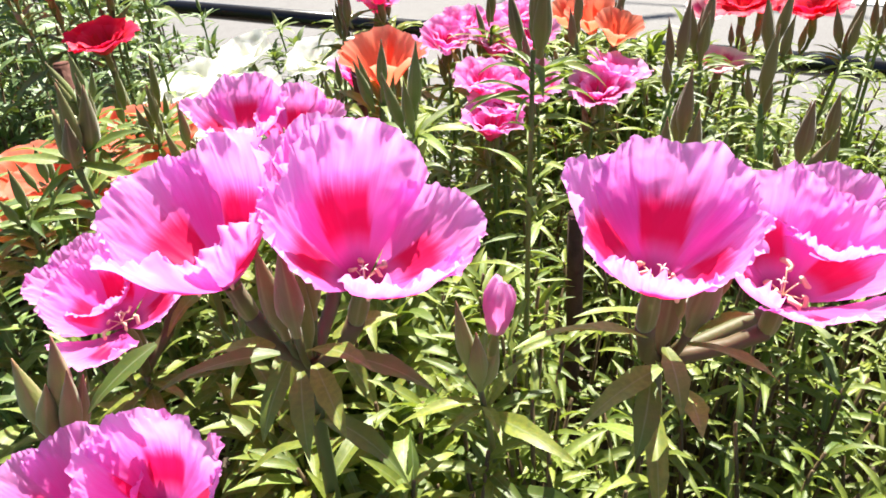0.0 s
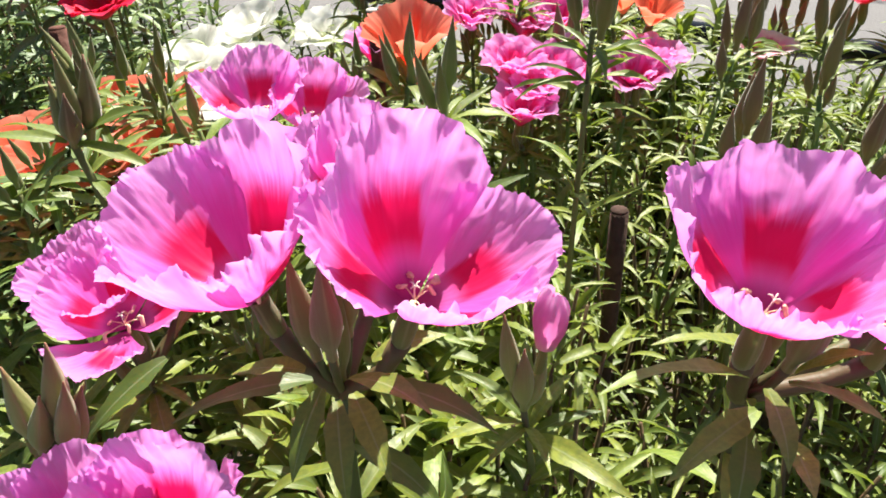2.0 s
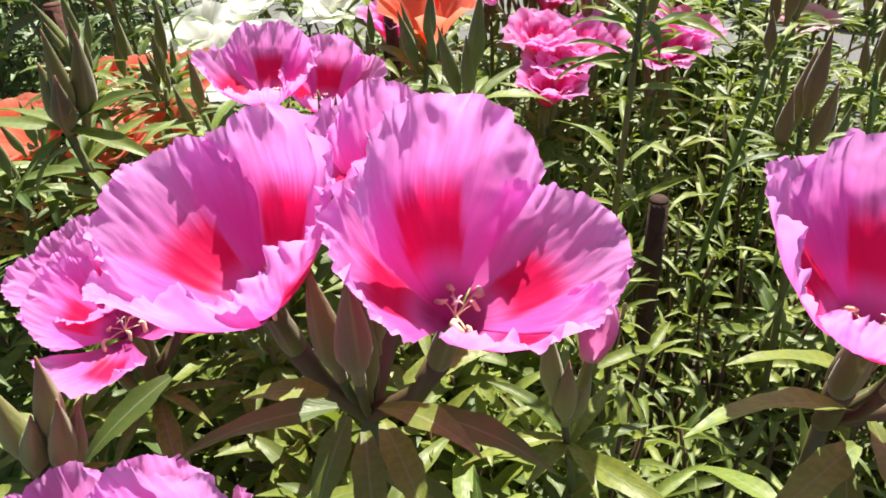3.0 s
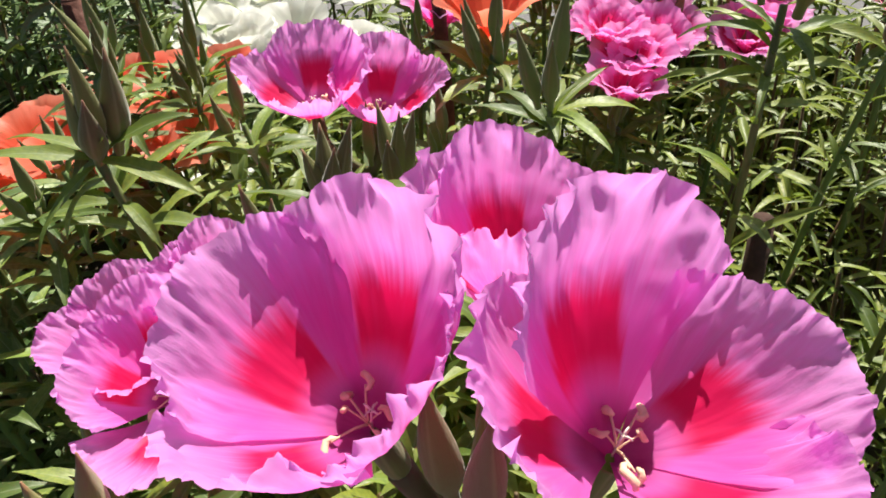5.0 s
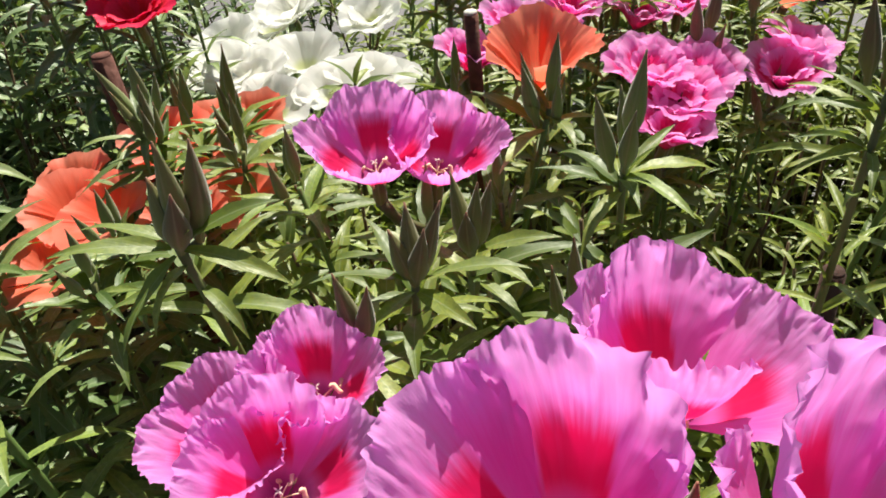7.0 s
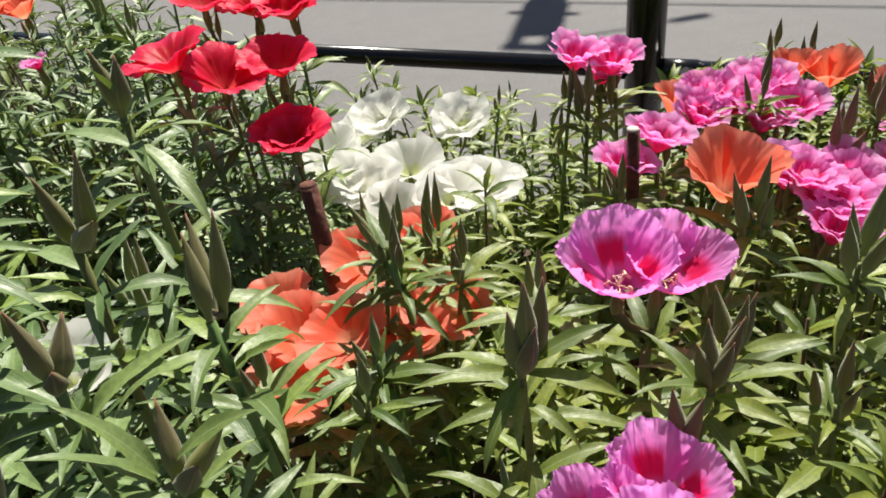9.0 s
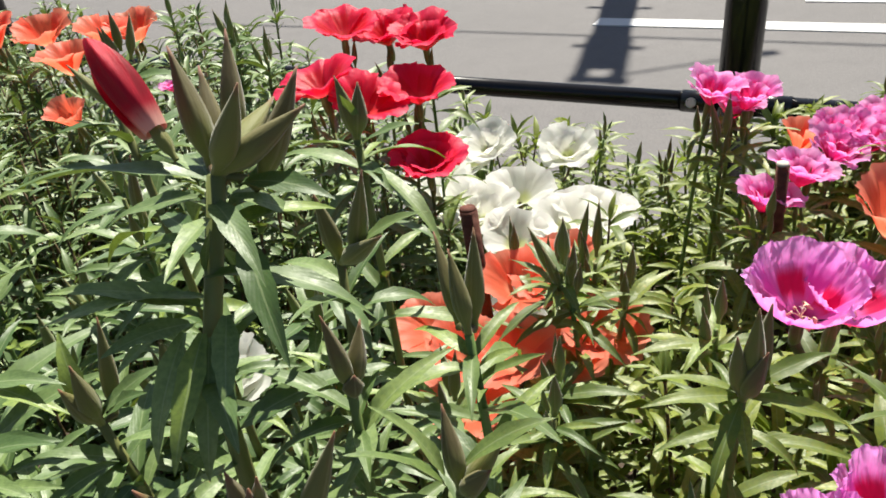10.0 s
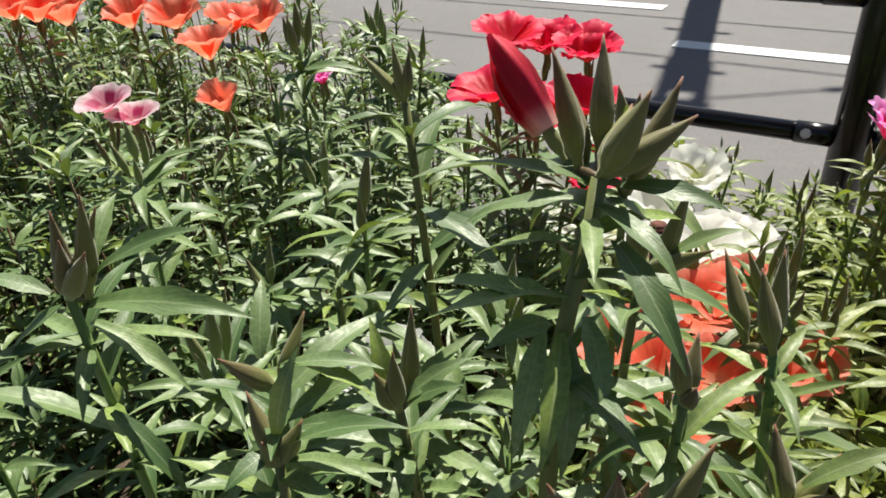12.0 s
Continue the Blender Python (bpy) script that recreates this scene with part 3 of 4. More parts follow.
def silk_flower(plant, rnd, top, foot, petals):
    """A pink cup, each of whose petals has a way of its own: compass angle from +x to the left, degrees above the level, and length."""
    foot = Vector(foot)
    ways = [Vector((math.cos(radians(az)) * math.cos(radians(el)), math.sin(radians(az)) * math.cos(radians(el)), math.sin(radians(el)))) for az, el, ln in petals]
    axis = sum(ways, Vector()).normalized()
    v, f, u = pedicel_mesh("pedicel", Vector(top) - plant.location, foot - axis * 0.014 - plant.location, 0.0030, 0.0031)
    piece("pedicel", mesh("pedicel", v, f, u), STEM_DARK, plant)
    side = (Vector((1, 0, 0)) - axis * axis.x).normalized()
    q = Matrix((side, axis.cross(side), axis)).transposed()
    head = piece("flower", CALYX, BUD, plant, Matrix.Translation(foot - plant.location) @ q.to_4x4())
    first = rnd.randrange(9)
    t0, y0 = Vector((math.sin(HALF_CONE), 0, math.cos(HALF_CONE))), Vector((0, 1, 0))
    for k, (way, (az, el, ln)) in enumerate(zip(ways, petals)):
        m = q.inverted() @ turn_between(t0, y0, way, axis.cross(way).normalized())
        piece("petal", SILK_PETALS[(first + 2 * k) % 9], PINK, head, m.to_4x4() @ Matrix.Scale(ln, 4))
    for k in range(6):
        piece("stamen", STAMENS[k % 3], STAMEN, head, pose(0, 0, 0.004, 0, rnd.uniform(14, 46), 60 * k + rnd.uniform(-26, 26)) @ Matrix.Scale(rnd.uniform(0.46, 0.74), 4))
    piece("stigma", STYLE, STIGMA, head, pose(0, 0, 0.002, rnd.uniform(-18, 18), rnd.uniform(-18, 18), 30) @ Matrix.Scale(0.55, 4))


def stem_line(rnd, base, top, bend=0.012):
    base, top = Vector(base), Vector(top)
    off = Vector((rnd.uniform(-bend, bend), rnd.uniform(-bend, bend), 0))
    return lambda s: base.lerp(top, s) + off * math.sin(math.pi * s)


def smooth(x, a, b):
    s = min(1, max(0, (x - a) / (b - a)))
    return s * s * (3 - 2 * s)


def plant(base, top, seed, label, buds=3, leaves=18, group="flowering plants", bud_spread=22.0, bud_scale=1.0, leaf_scale=1.0, slim=False,
          small=9, from_s=0.3, flowers=(), category="flowering plant", name="flowering_plant", tip_leaves=7, dark=False, bud_tips=(), set_leaves=(), green=False, thick=1.0, wide=1.1, knee=None, fresh=False):
    """A leafy upright stem with a whorl of leaves at its top, buds above it and flowers on pedicels."""
    leaf_scale *= 1.08 + 0.17 * smooth(-top[0], 0.25, 0.50) - 0.30 * smooth(top[0], -0.02, 0.06) * smooth(top[1], 0.28, 0.36)
    lean_leaf = 1.0
    if name == "budding_plant" and top[0] > 0.02 and top[1] > 0.3:
        leaves, tip_leaves, from_s, lean_leaf = leaves - 5, tip_leaves + 9, 0.55, 0.66
    rnd = random.Random(seed)
    root = tagged(new(name), label, category, group=group)
    root.location = base
    base, top = Vector(base), Vector(top)
    line = stem_line(rnd, (0, 0, -0.004), top - base)
    if knee is not None:
        at, turn_at = Vector(knee) - base, knee[2] / top.z
        line = lambda s: Vector((0, 0, -0.004)).lerp(at, s / turn_at) if s < turn_at else at.lerp(top - base, (s - turn_at) / (1 - turn_at))
    pts = [line(i / 8) for i in range(9)]
    v, f, u = tube(pts, [(0.0024 - 0.0009 * i / 8) * thick for i in range(9)], 8)
    piece("stem", mesh("stem", v, f, u), STEM_DARK if dark and name == "flowering_plant" else STEM, root)
    az, droop = rnd.uniform(0, 360), 22 if dark else 0
    if name == "budding_plant" and buds and top.x < -0.18 and top.y < 0.62:
        leaves, tip_leaves = leaves + 5, tip_leaves + 4
    if name == "budding_plant" and buds and top.z > 0.37 and top.x < -0.3:
        leaves, from_s = leaves + 7, 0.45
        for i in range(20 if top.y > 0.7 or top.z > 0.45 else 0):
            piece("leaf", rnd.choice(LEAVES), LEAF, root, Matrix.Translation(line(rnd.uniform(0.70, 0.99))) @ pose(0, 0, 0, rnd.uniform(-14, 14), -rnd.uniform(-5, 40), rnd.uniform(0, 360)) @ Matrix.Scale(rnd.uniform(0.6, 0.95), 4))
    for i in range(leaves):
        s = from_s + (1 - from_s) * (i + rnd.uniform(0.1, 0.9)) / leaves * 0.94
        az += 137.5 + rnd.uniform(-20, 20)
        sc = leaf_scale * rnd.uniform(0.72, 1.1) * (0.85 + 0.15 * s)
        piece("leaf", rnd.choice(LEAVES), LEAF, root, Matrix.Translation(line(s)) @ pose(0, 0, 0, rnd.uniform(-14, 14), -rnd.uniform(-18, 32) + droop, az) @ Matrix.Diagonal((sc, sc * lean_leaf, sc, 1)))
    for i in range(tip_leaves):
        az += 137.5 + rnd.uniform(-15, 15)
        sc = leaf_scale * rnd.uniform(0.6, 0.95)
        piece("leaf", rnd.choice(LEAVES), LEAF, root, Matrix.Translation(line(0.985 - 0.045 * rnd.random())) @ pose(0, 0, 0, rnd.uniform(-10, 10), -rnd.uniform(-2, 28) + droop, az) @ Matrix.Diagonal((sc, sc * lean_leaf, sc, 1)))
    for i in range(small):
        s = from_s * 0.8 + (1 - from_s * 0.8) * rnd.random()
        piece("leaf", rnd.choice(SMALL_LEAVES), LEAF, root, Matrix.Translation(line(s)) @ pose(0, 0, 0, rnd.uniform(-14, 14), -rnd.uniform(15, 65), rnd.uniform(0, 360)) @ Matrix.Scale(leaf_scale * rnd.uniform(0.7, 1.1), 4))
    for i in range(buds):
        a = 360 / max(buds, 1) * i + rnd.uniform(-35, 35)
        tilt = rnd.uniform(0.3, 1.05) * bud_spread if i else rnd.uniform(0, 6)
        brown = not slim and not green and top.x > 0.05
        me = rnd.choice(SLIM_BUDS if slim else GREEN_BUDS if green else BROWN_BUDS if brown else BUDS)
        low = -0.003 if i == 0 else rnd.uniform(-0.002, 0.012)
        size = bud_scale * (1.0 if i == 0 else rnd.uniform(0.62, 1.0))
        m = Matrix.Translation(line(1.0) + Vector((0, 0, 0.002 - low))) @ pose(0, 0, 0, 0, 0, a) @ pose(0, 0, 0, 0, tilt, 0) @ pose((0.0065 if i else 0.001) + 0.1 * low, 0, 0, 0, 0, rnd.uniform(0, 90))
        piece("bud", me, BUD_YOUNG if slim else BUD_GREEN if green else BUD_BROWN if brown else BUD, root, m @ Matrix.Diagonal((size * rnd.uniform(0.88, 1.05),) * 2 + (size * rnd.uniform(1.0, 1.25), 1)))
    for a, c in set_leaves:
        a, c = Vector(a), Vector(c)
        x = (c - a).normalized()
        y = Vector((0, 0, 1)).cross(x).normalized()
        m = Matrix((x, y, x.cross(y))).transposed().to_4x4()
        ln = (c - a).length / 0.050
        piece("leaf", LONG_LEAF, LEAF, root, Matrix.Translation(a - base) @ m @ pose(0, 0, 0, rnd.uniform(-20, 20), 0, 0) @ Matrix.Diagonal((ln, max(ln, 0.85) * (1.08 if dark else 1.0), ln, 1)))
    for tip in bud_tips:
        tip = Vector(tip)
        way = tip - top
        ln = min(way.length, 0.041)
        foot = tip - (way.normalized() + Vector((0, 0, 0.6))).normalized() * ln if way.length > ln else top
        if way.length > ln:
            v, f, u = pedicel_mesh("pedicel", top - base, foot - base, 0.0014, 0.0015)
            piece("pedicel", mesh("pedicel", v, f, u), STEM_DARK, root)
        m = Matrix.Translation(foot - base) @ (tip - foot).to_track_quat("Z", "Y").to_matrix().to_4x4() @ pose(0, 0, 0, 0, 0, rnd.uniform(0, 90))
        w = wide * rnd.uniform(0.92, 1.08)
        brown = group == "flowering plants" or top.y < 0.22
        piece("bud", FRESH_BUD if fresh else BROWN_BUDS[0] if brown else BUDS[0], BUD_FRESH if fresh else BUD_BROWN if brown else BUD, root, m @ Matrix.Diagonal((w, w, ln / 0.034, 1)))
    for spec in flowers:
        (flower if "kind" in spec else silk_flower)(root, rnd, top, **spec)
    return root


def top_z(x, y):
    """The height of the bed's leafy top."""
    z = 0.285 - 0.10 * smooth(y, 0.55, 0.92) * smooth(x, -0.62, -0.42) * smooth(-x, -0.16, 0.02)
    z -= 0.055 * smooth(y, 0.64, 0.78) * smooth(x, 0.02, 0.12)
    z += 0.055 * smooth(-x, 0.32, 0.50) - 0.085 * smooth(-y, -0.34, -0.16) * smooth(x, -0.30, -0.15)
    return z


# ---- plants in flower, each where it stands ----
F = dict
PINK_LABEL = "pink satin flowers with crimson blotches over leafy green stem"
plant((-0.060, 0.222, 0), (-0.062, 0.204, 0.318), 1, PINK_LABEL, buds=1, bud_scale=1.1, dark=True, leaves=8, tip_leaves=0, thick=1.9, bud_tips=((-0.060, 0.188, 0.383), (-0.073, 0.204, 0.374), (-0.056, 0.214, 0.378)),
      set_leaves=[((-0.0661, 0.188, 0.3397), (-0.1033, 0.173, 0.3409)), ((-0.0496, 0.188, 0.3385), (-0.0123, 0.172, 0.3349)), ((-0.0639, 0.188, 0.3362), (-0.0723, 0.168, 0.3192)), ((-0.0544, 0.186, 0.3358), (-0.0418, 0.16, 0.3286)), ((-0.0591, 0.184, 0.3347), (-0.0547, 0.158, 0.3209)), ((-0.05, 0.2, 0.3359), (-0.027, 0.205, 0.3418)), ((-0.0703, 0.196, 0.336), (-0.0946, 0.198, 0.3337)), ((-0.1213, 0.212, 0.3274), (-0.1453, 0.192, 0.3128)), ((-0.0549, 0.184, 0.3436), (-0.0299, 0.16, 0.3572))], flowers=(
    F(foot=(-0.036, 0.197, 0.358), petals=((98, 70, 0.058), (16, 30, 0.047), (-45, 30, 0.045), (198, 56, 0.048))),
    F(foot=(-0.083, 0.206, 0.356), petals=((84, 61, 0.055), (160, 43, 0.052), (-132, 37, 0.049), (-35, 62, 0.043))),
    F(foot=(-0.052, 0.246, 0.351), petals=((100, 60, 0.047), (172, 60, 0.048), (0, 40, 0.046), (-75, 72, 0.034)))))
plant((0.075, 0.21, 0), (0.066, 0.198, 0.318), 2, PINK_LABEL, buds=1, leaves=7, tip_leaves=0, bud_scale=1.1, dark=True, thick=1.6, bud_tips=((0.079, 0.184, 0.378), (0.090, 0.196, 0.382), (0.074, 0.200, 0.372)),
      set_leaves=[((0.0549, 0.176, 0.3487), (0.0127, 0.16, 0.3631)), ((0.0752, 0.205, 0.3292), (0.0371, 0.2, 0.341)), ((0.0615, 0.176, 0.3444), (0.0626, 0.156, 0.3349)), ((0.0608, 0.176, 0.3358), (0.0317, 0.156, 0.3324)), ((0.0681, 0.172, 0.3292), (0.0672, 0.15, 0.3324)), ((0.0709, 0.182, 0.3396), (0.1023, 0.175, 0.3268)), ((0.0741, 0.186, 0.3396), (0.0885, 0.18, 0.3535)), ((0.0568, 0.172, 0.3341), (0.0483, 0.15, 0.3236))], flowers=(
    F(foot=(0.0575, 0.182, 0.362), petals=((150, 53, 0.048), (66, 58, 0.050), (-18, 44, 0.042), (-100, 42, 0.034))),
    F(foot=(0.106, 0.198, 0.342), petals=((100, 60, 0.048), (195, 48, 0.042), (-80, 28, 0.040), (8, 37, 0.045))),
    F(foot=(0.132, 0.226, 0.338), petals=((80, 50, 0.040), (170, 50, 0.040), (-100, 40, 0.038), (-10, 30, 0.040)))))
plant((-0.170, 0.285, 0), (-0.172, 0.280, 0.254), 3, PINK_LABEL, buds=3, dark=True, flowers=(
    F(foot=(-0.166, 0.268, 0.292), petals=((105, 57, 0.046), (10, 36, 0.045), (-92, 14, 0.042), (190, 45, 0.041))),
    F(foot=(-0.184, 0.290, 0.291), petals=((120, 48, 0.037), (30, 52, 0.038), (-155, 35, 0.039), (-65, 30, 0.035))),
    F(foot=(-0.156, 0.304, 0.296), petals=((98, 58, 0.038), (0, 42, 0.035), (175, 50, 0.037), (-85, 40, 0.031)))))
plant((-0.125, 0.178, 0), (-0.122, 0.176, 0.226), 4, PINK_LABEL, buds=1, leaves=12, dark=True, flowers=(
    F(foot=(-0.161, 0.184, 0.247), petals=((90, 58, 0.050), (180, 45, 0.048), (0, 48, 0.045), (-95, 35, 0.042))),
    F(foot=(-0.124, 0.180, 0.262), petals=((140, 60, 0.048), (70, 78, 0.053), (-10, 48, 0.044), (-110, 40, 0.045)))))
plant((-0.115, 0.440, 0), (-0.118, 0.430, 0.276), 5, PINK_LABEL, buds=2, green=True, flowers=(
    F(foot=(-0.139, 0.425, 0.314), petals=((90, 56, 0.047), (8, 42, 0.042), (-85, 36, 0.036), (182, 42, 0.045))),
    F(foot=(-0.111, 0.436, 0.304), petals=((80, 55, 0.044), (0, 35, 0.044), (-90, 35, 0.036), (180, 55, 0.036)))))


def opening_bud(root, foot, tip, material, width, label, blunt=0.0, start=0.20):
    """A bud whose rolled petals have burst from the calyx."""
    foot, tip = Vector(foot) - root.location, Vector(tip) - root.location
    way = tip - foot
    q = way.to_track_quat("Z", "Y").to_matrix().to_4x4()
    ln = way.length
    calyx = piece("bud", BUDS[1], BUD, root, Matrix.Translation(foot) @ q @ Matrix.Diagonal((width * 105, width * 105, ln * 13.5 * (1 + 1.6 * (start - 0.2)), 1)))
    for k in range(3):
        verts, uvs = [], []
        for i in range(13):
            u = i / 12
            r = width * (0.55 + 0.85 * math.sin(math.pi * (0.10 + 0.82 * u)) ** 0.8) * (1 - 0.55 * u ** 4) * 0.62 * (1 + blunt * u * u)
            for j in range(15):
                v = -1 + 2 * j / 14
                a = radians(120 * k) + v * 1.45 + 0.5 * u
                rr = r * (1 + 0.10 * v + (0.05 + 0.2 * blunt * u) * math.sin(9 * v + 5 * u)) + 0.0006 * k
                verts.append((math.cos(a) * rr, math.sin(a) * rr, ln * (start + (1 - start - 0.05 * k - 0.05 * abs(v)) * u)))
                uvs.append((0.10 + 0.88 * u, v))
        piece("petal", mesh("petal", verts, grid_faces(13, 15), uvs), material, calyx, calyx.matrix_basis.inverted() @ Matrix.Translation(foot) @ q, label)


# single flowers and small groups of one colour
FLOWERS = []


def flower_group(kind, size, label, *places):
    """Plants of one kind with a flower at each place."""
    FLOWERS.append((kind, size, label, places))


flower_group("white", 0.080, "white satin flowers above fine green leaves",
             (-0.275, 0.924, 0.219), (-0.183, 0.897, 0.215), (-0.298, 0.787, 0.211), (-0.169, 0.776, 0.192), (-0.330, 0.857, 0.189),
             (-0.264, 0.725, 0.203), (-0.338, 0.877, 0.205), (-0.330, 0.804, 0.207), (-0.181, 0.767, 0.197), (-0.249, 0.823, 0.203),
             (-0.300, 0.923, 0.203), (-0.294, 0.778, 0.206), (-0.210, 0.749, 0.204), (-0.279, 0.612, 0.181), (-0.500, 0.512, 0.232))
flower_group("red", 0.069, "deep red satin flowers on leafy stems",
             (-0.406, 0.784, 0.410), (-0.369, 0.810, 0.395), (-0.334, 0.785, 0.393), (-0.423, 0.699, 0.388), (-0.386, 0.707, 0.364),
             (-0.343, 0.730, 0.362), (-0.339, 0.681, 0.315))
flower_group("hot", 0.050, "frilled hot pink satin flowers with dark centres",
             (-0.100, 0.679, 0.354), (-0.070, 0.683, 0.344), (-0.053, 0.608, 0.308), (-0.010, 0.642, 0.306), (0.024, 0.653, 0.307),
             (0.051, 0.690, 0.308), (0.065, 0.638, 0.305), (0.034, 0.625, 0.303), (0.019, 0.530, 0.306), (0.056, 0.544, 0.293),
             (-0.086, 0.590, 0.298), (0.030, 0.511, 0.294), (0.022, 0.557, 0.291), (0.022, 0.490, 0.288), (0.043, 0.527, 0.297),
             (0.112, 0.557, 0.283), (0.131, 0.584, 0.287), (0.003, 0.667, 0.312), (0.056, 0.669, 0.313),
             (-0.073, 0.698, 0.330))
flower_group("orange", 0.064, "salmon orange satin flower held among pointed buds",
             (-0.052, 0.492, 0.336))
flower_group("orange", 0.046, "small salmon orange satin flower behind pink ones",
             (0.111, 0.729, 0.297), (0.130, 0.703, 0.297), (0.139, 0.624, 0.310), (-0.006, 0.704, 0.290))
flower_group("salmon", 0.057, "salmon orange satin flowers low among leaves",
             (-0.292, 0.452, 0.287), (-0.320, 0.470, 0.276), (-0.256, 0.463, 0.272), (-0.322, 0.430, 0.272), (-0.259, 0.547, 0.279),
             (-0.241, 0.575, 0.268), (-0.232, 0.479, 0.276), (-0.342, 0.512, 0.268), (-0.280, 0.534, 0.282))
flower_group("coral", 0.080, "salmon orange satin flowers on tall leafy stems",
             (-1.024, 1.066, 0.394), (-1.017, 1.115, 0.378), (-0.926, 1.118, 0.370), (-0.885, 1.170, 0.355), (-0.799, 1.172, 0.347),
             (-0.764, 1.194, 0.341), (-0.778, 1.003, 0.354), (-1.025, 1.016, 0.409))
flower_group("orange", 0.040, "half-hidden salmon orange satin flower among green stems",
             (-0.705, 0.829, 0.340))
flower_group("hot", 0.030, "small frilled magenta satin flower between leafy stems",
             (-0.600, 0.850, 0.355))
flower_group("pale", 0.044, "pale pink satin flower with a deep pink throat",
             (-0.746, 0.678, 0.391), (-0.723, 0.674, 0.381), (0.222, 0.600, 0.283), (0.249, 0.731, 0.291))
flower_group("red", 0.056, "bright red satin flowers on leafy stems",
             (0.248, 0.639, 0.325), (0.274, 0.658, 0.316), (0.299, 0.614, 0.321))

# stems topped by buds
BUD_STEMS = []


def bud_stem(x, y, z, buds, spread, size):
    """A stem whose leafy top is at that place."""
    BUD_STEMS.append(((x, y, z), buds, spread, size))


bud_stem(-0.257, 0.462, 0.322, 4, 22, 1.00)
bud_stem(-0.028, 0.397, 0.334, 4, 18, 1.20)
bud_stem(-0.052, 0.458, 0.326, 5, 17, 1.15)
bud_stem(0.114, 0.348, 0.330, 4, 14, 1.10)
bud_stem(0.192, 0.376, 0.296, 4, 20, 1.10)
bud_stem(0.192, 0.438, 0.313, 4, 16, 1.10)
bud_stem(0.137, 0.439, 0.337, 3, 14, 1.10)
bud_stem(0.176, 0.516, 0.325, 4, 14, 1.10)
bud_stem(0.242, 0.545, 0.311, 4, 14, 1.10)
bud_stem(0.314, 0.575, 0.296, 4, 16, 1.10)
bud_stem(0.366, 0.623, 0.292, 3, 14, 1.10)
bud_stem(0.096, 0.582, 0.323, 3, 14, 1.00)
bud_stem(0.030, 0.625, 0.320, 3, 14, 1.00)
bud_stem(0.227, 0.414, 0.292, 4, 18, 1.00)
bud_stem(-0.256, 0.517, 0.304, 3, 12, 0.95)
bud_stem(-0.230, 0.519, 0.303, 3, 12, 0.95)
bud_stem(-0.585, 0.540, 0.292, 3, 20, 1.00)
bud_stem(-0.560, 0.383, 0.352, 4, 16, 1.10)
bud_stem(-0.499, 0.481, 0.382, 3, 18, 1.00)
bud_stem(-0.272, 0.416, 0.295, 3, 16, 1.00)
bud_stem(-0.222, 0.285, 0.225, 5, 26, 0.95)
bud_stem(-0.057, 0.349, 0.290, 3, 16, 1.00)
bud_stem(-0.416, 0.487, 0.309, 4, 18, 1.05)
bud_stem(-0.280, 0.562, 0.283, 3, 12, 1.00)
bud_stem(-0.330, 0.402, 0.298, 3, 20, 0.95)
bud_stem(-0.278, 0.394, 0.289, 3, 16, 0.95)
bud_stem(-0.260, 0.473, 0.331, 4, 22, 1.00)
bud_stem(-0.218, 0.479, 0.304, 3, 14, 1.00)
bud_stem(-0.180, 0.434, 0.307, 3, 14, 1.00)
bud_stem(-0.670, 0.562, 0.382, 4, 22, 1.10)
bud_stem(-0.588, 0.729, 0.420, 5, 20, 1.10)
bud_stem(-0.536, 0.544, 0.374, 3, 18, 0.90)
bud_stem(-0.467, 0.387, 0.336, 4, 24, 0.95)
bud_stem(-0.098, 0.652, 0.318, 4, 16, 1.00)
bud_stem(-0.098, 0.561, 0.292, 4, 14, 0.90)
bud_stem(0.062, 0.564, 0.304, 4, 14, 1.00)
bud_stem(0.143, 0.651, 0.293, 4, 14, 1.10)
bud_stem(-0.238, 0.533, 0.296, 4, 20, 1.00)
bud_stem(-0.548, 0.918, 0.386, 4, 14, 0.90)
bud_stem(-0.136, 0.916, 0.215, 3, 10, 0.70)
bud_stem(-0.540, 0.894, 0.380, 4, 16, 0.90)
bud_stem(-0.492, 0.832, 0.375, 4, 18, 0.90)
bud_stem(-0.076, 0.858, 0.199, 3, 10, 0.80)
bud_stem(-0.046, 0.825, 0.219, 3, 10, 0.80)
bud_stem(-0.099, 0.899, 0.180, 3, 10, 0.80)
bud_stem(-0.088, 0.815, 0.197, 3, 10, 0.85)
bud_stem(0.147, 0.834, 0.274, 2, 18, 0.80)
bud_stem(0.187, 0.837, 0.261, 3, 12, 0.80)
NEAR_TOP = (-0.391, 0.322, 0.481)
NEAR_BUDS = [(-0.403, 0.351, 0.515), (-0.399, 0.362, 0.504), (-0.386, 0.359, 0.516), (-0.376, 0.322, 0.508), (-0.362, 0.344, 0.505), (-0.360, 0.329, 0.497), (-0.375, 0.356, 0.491)]
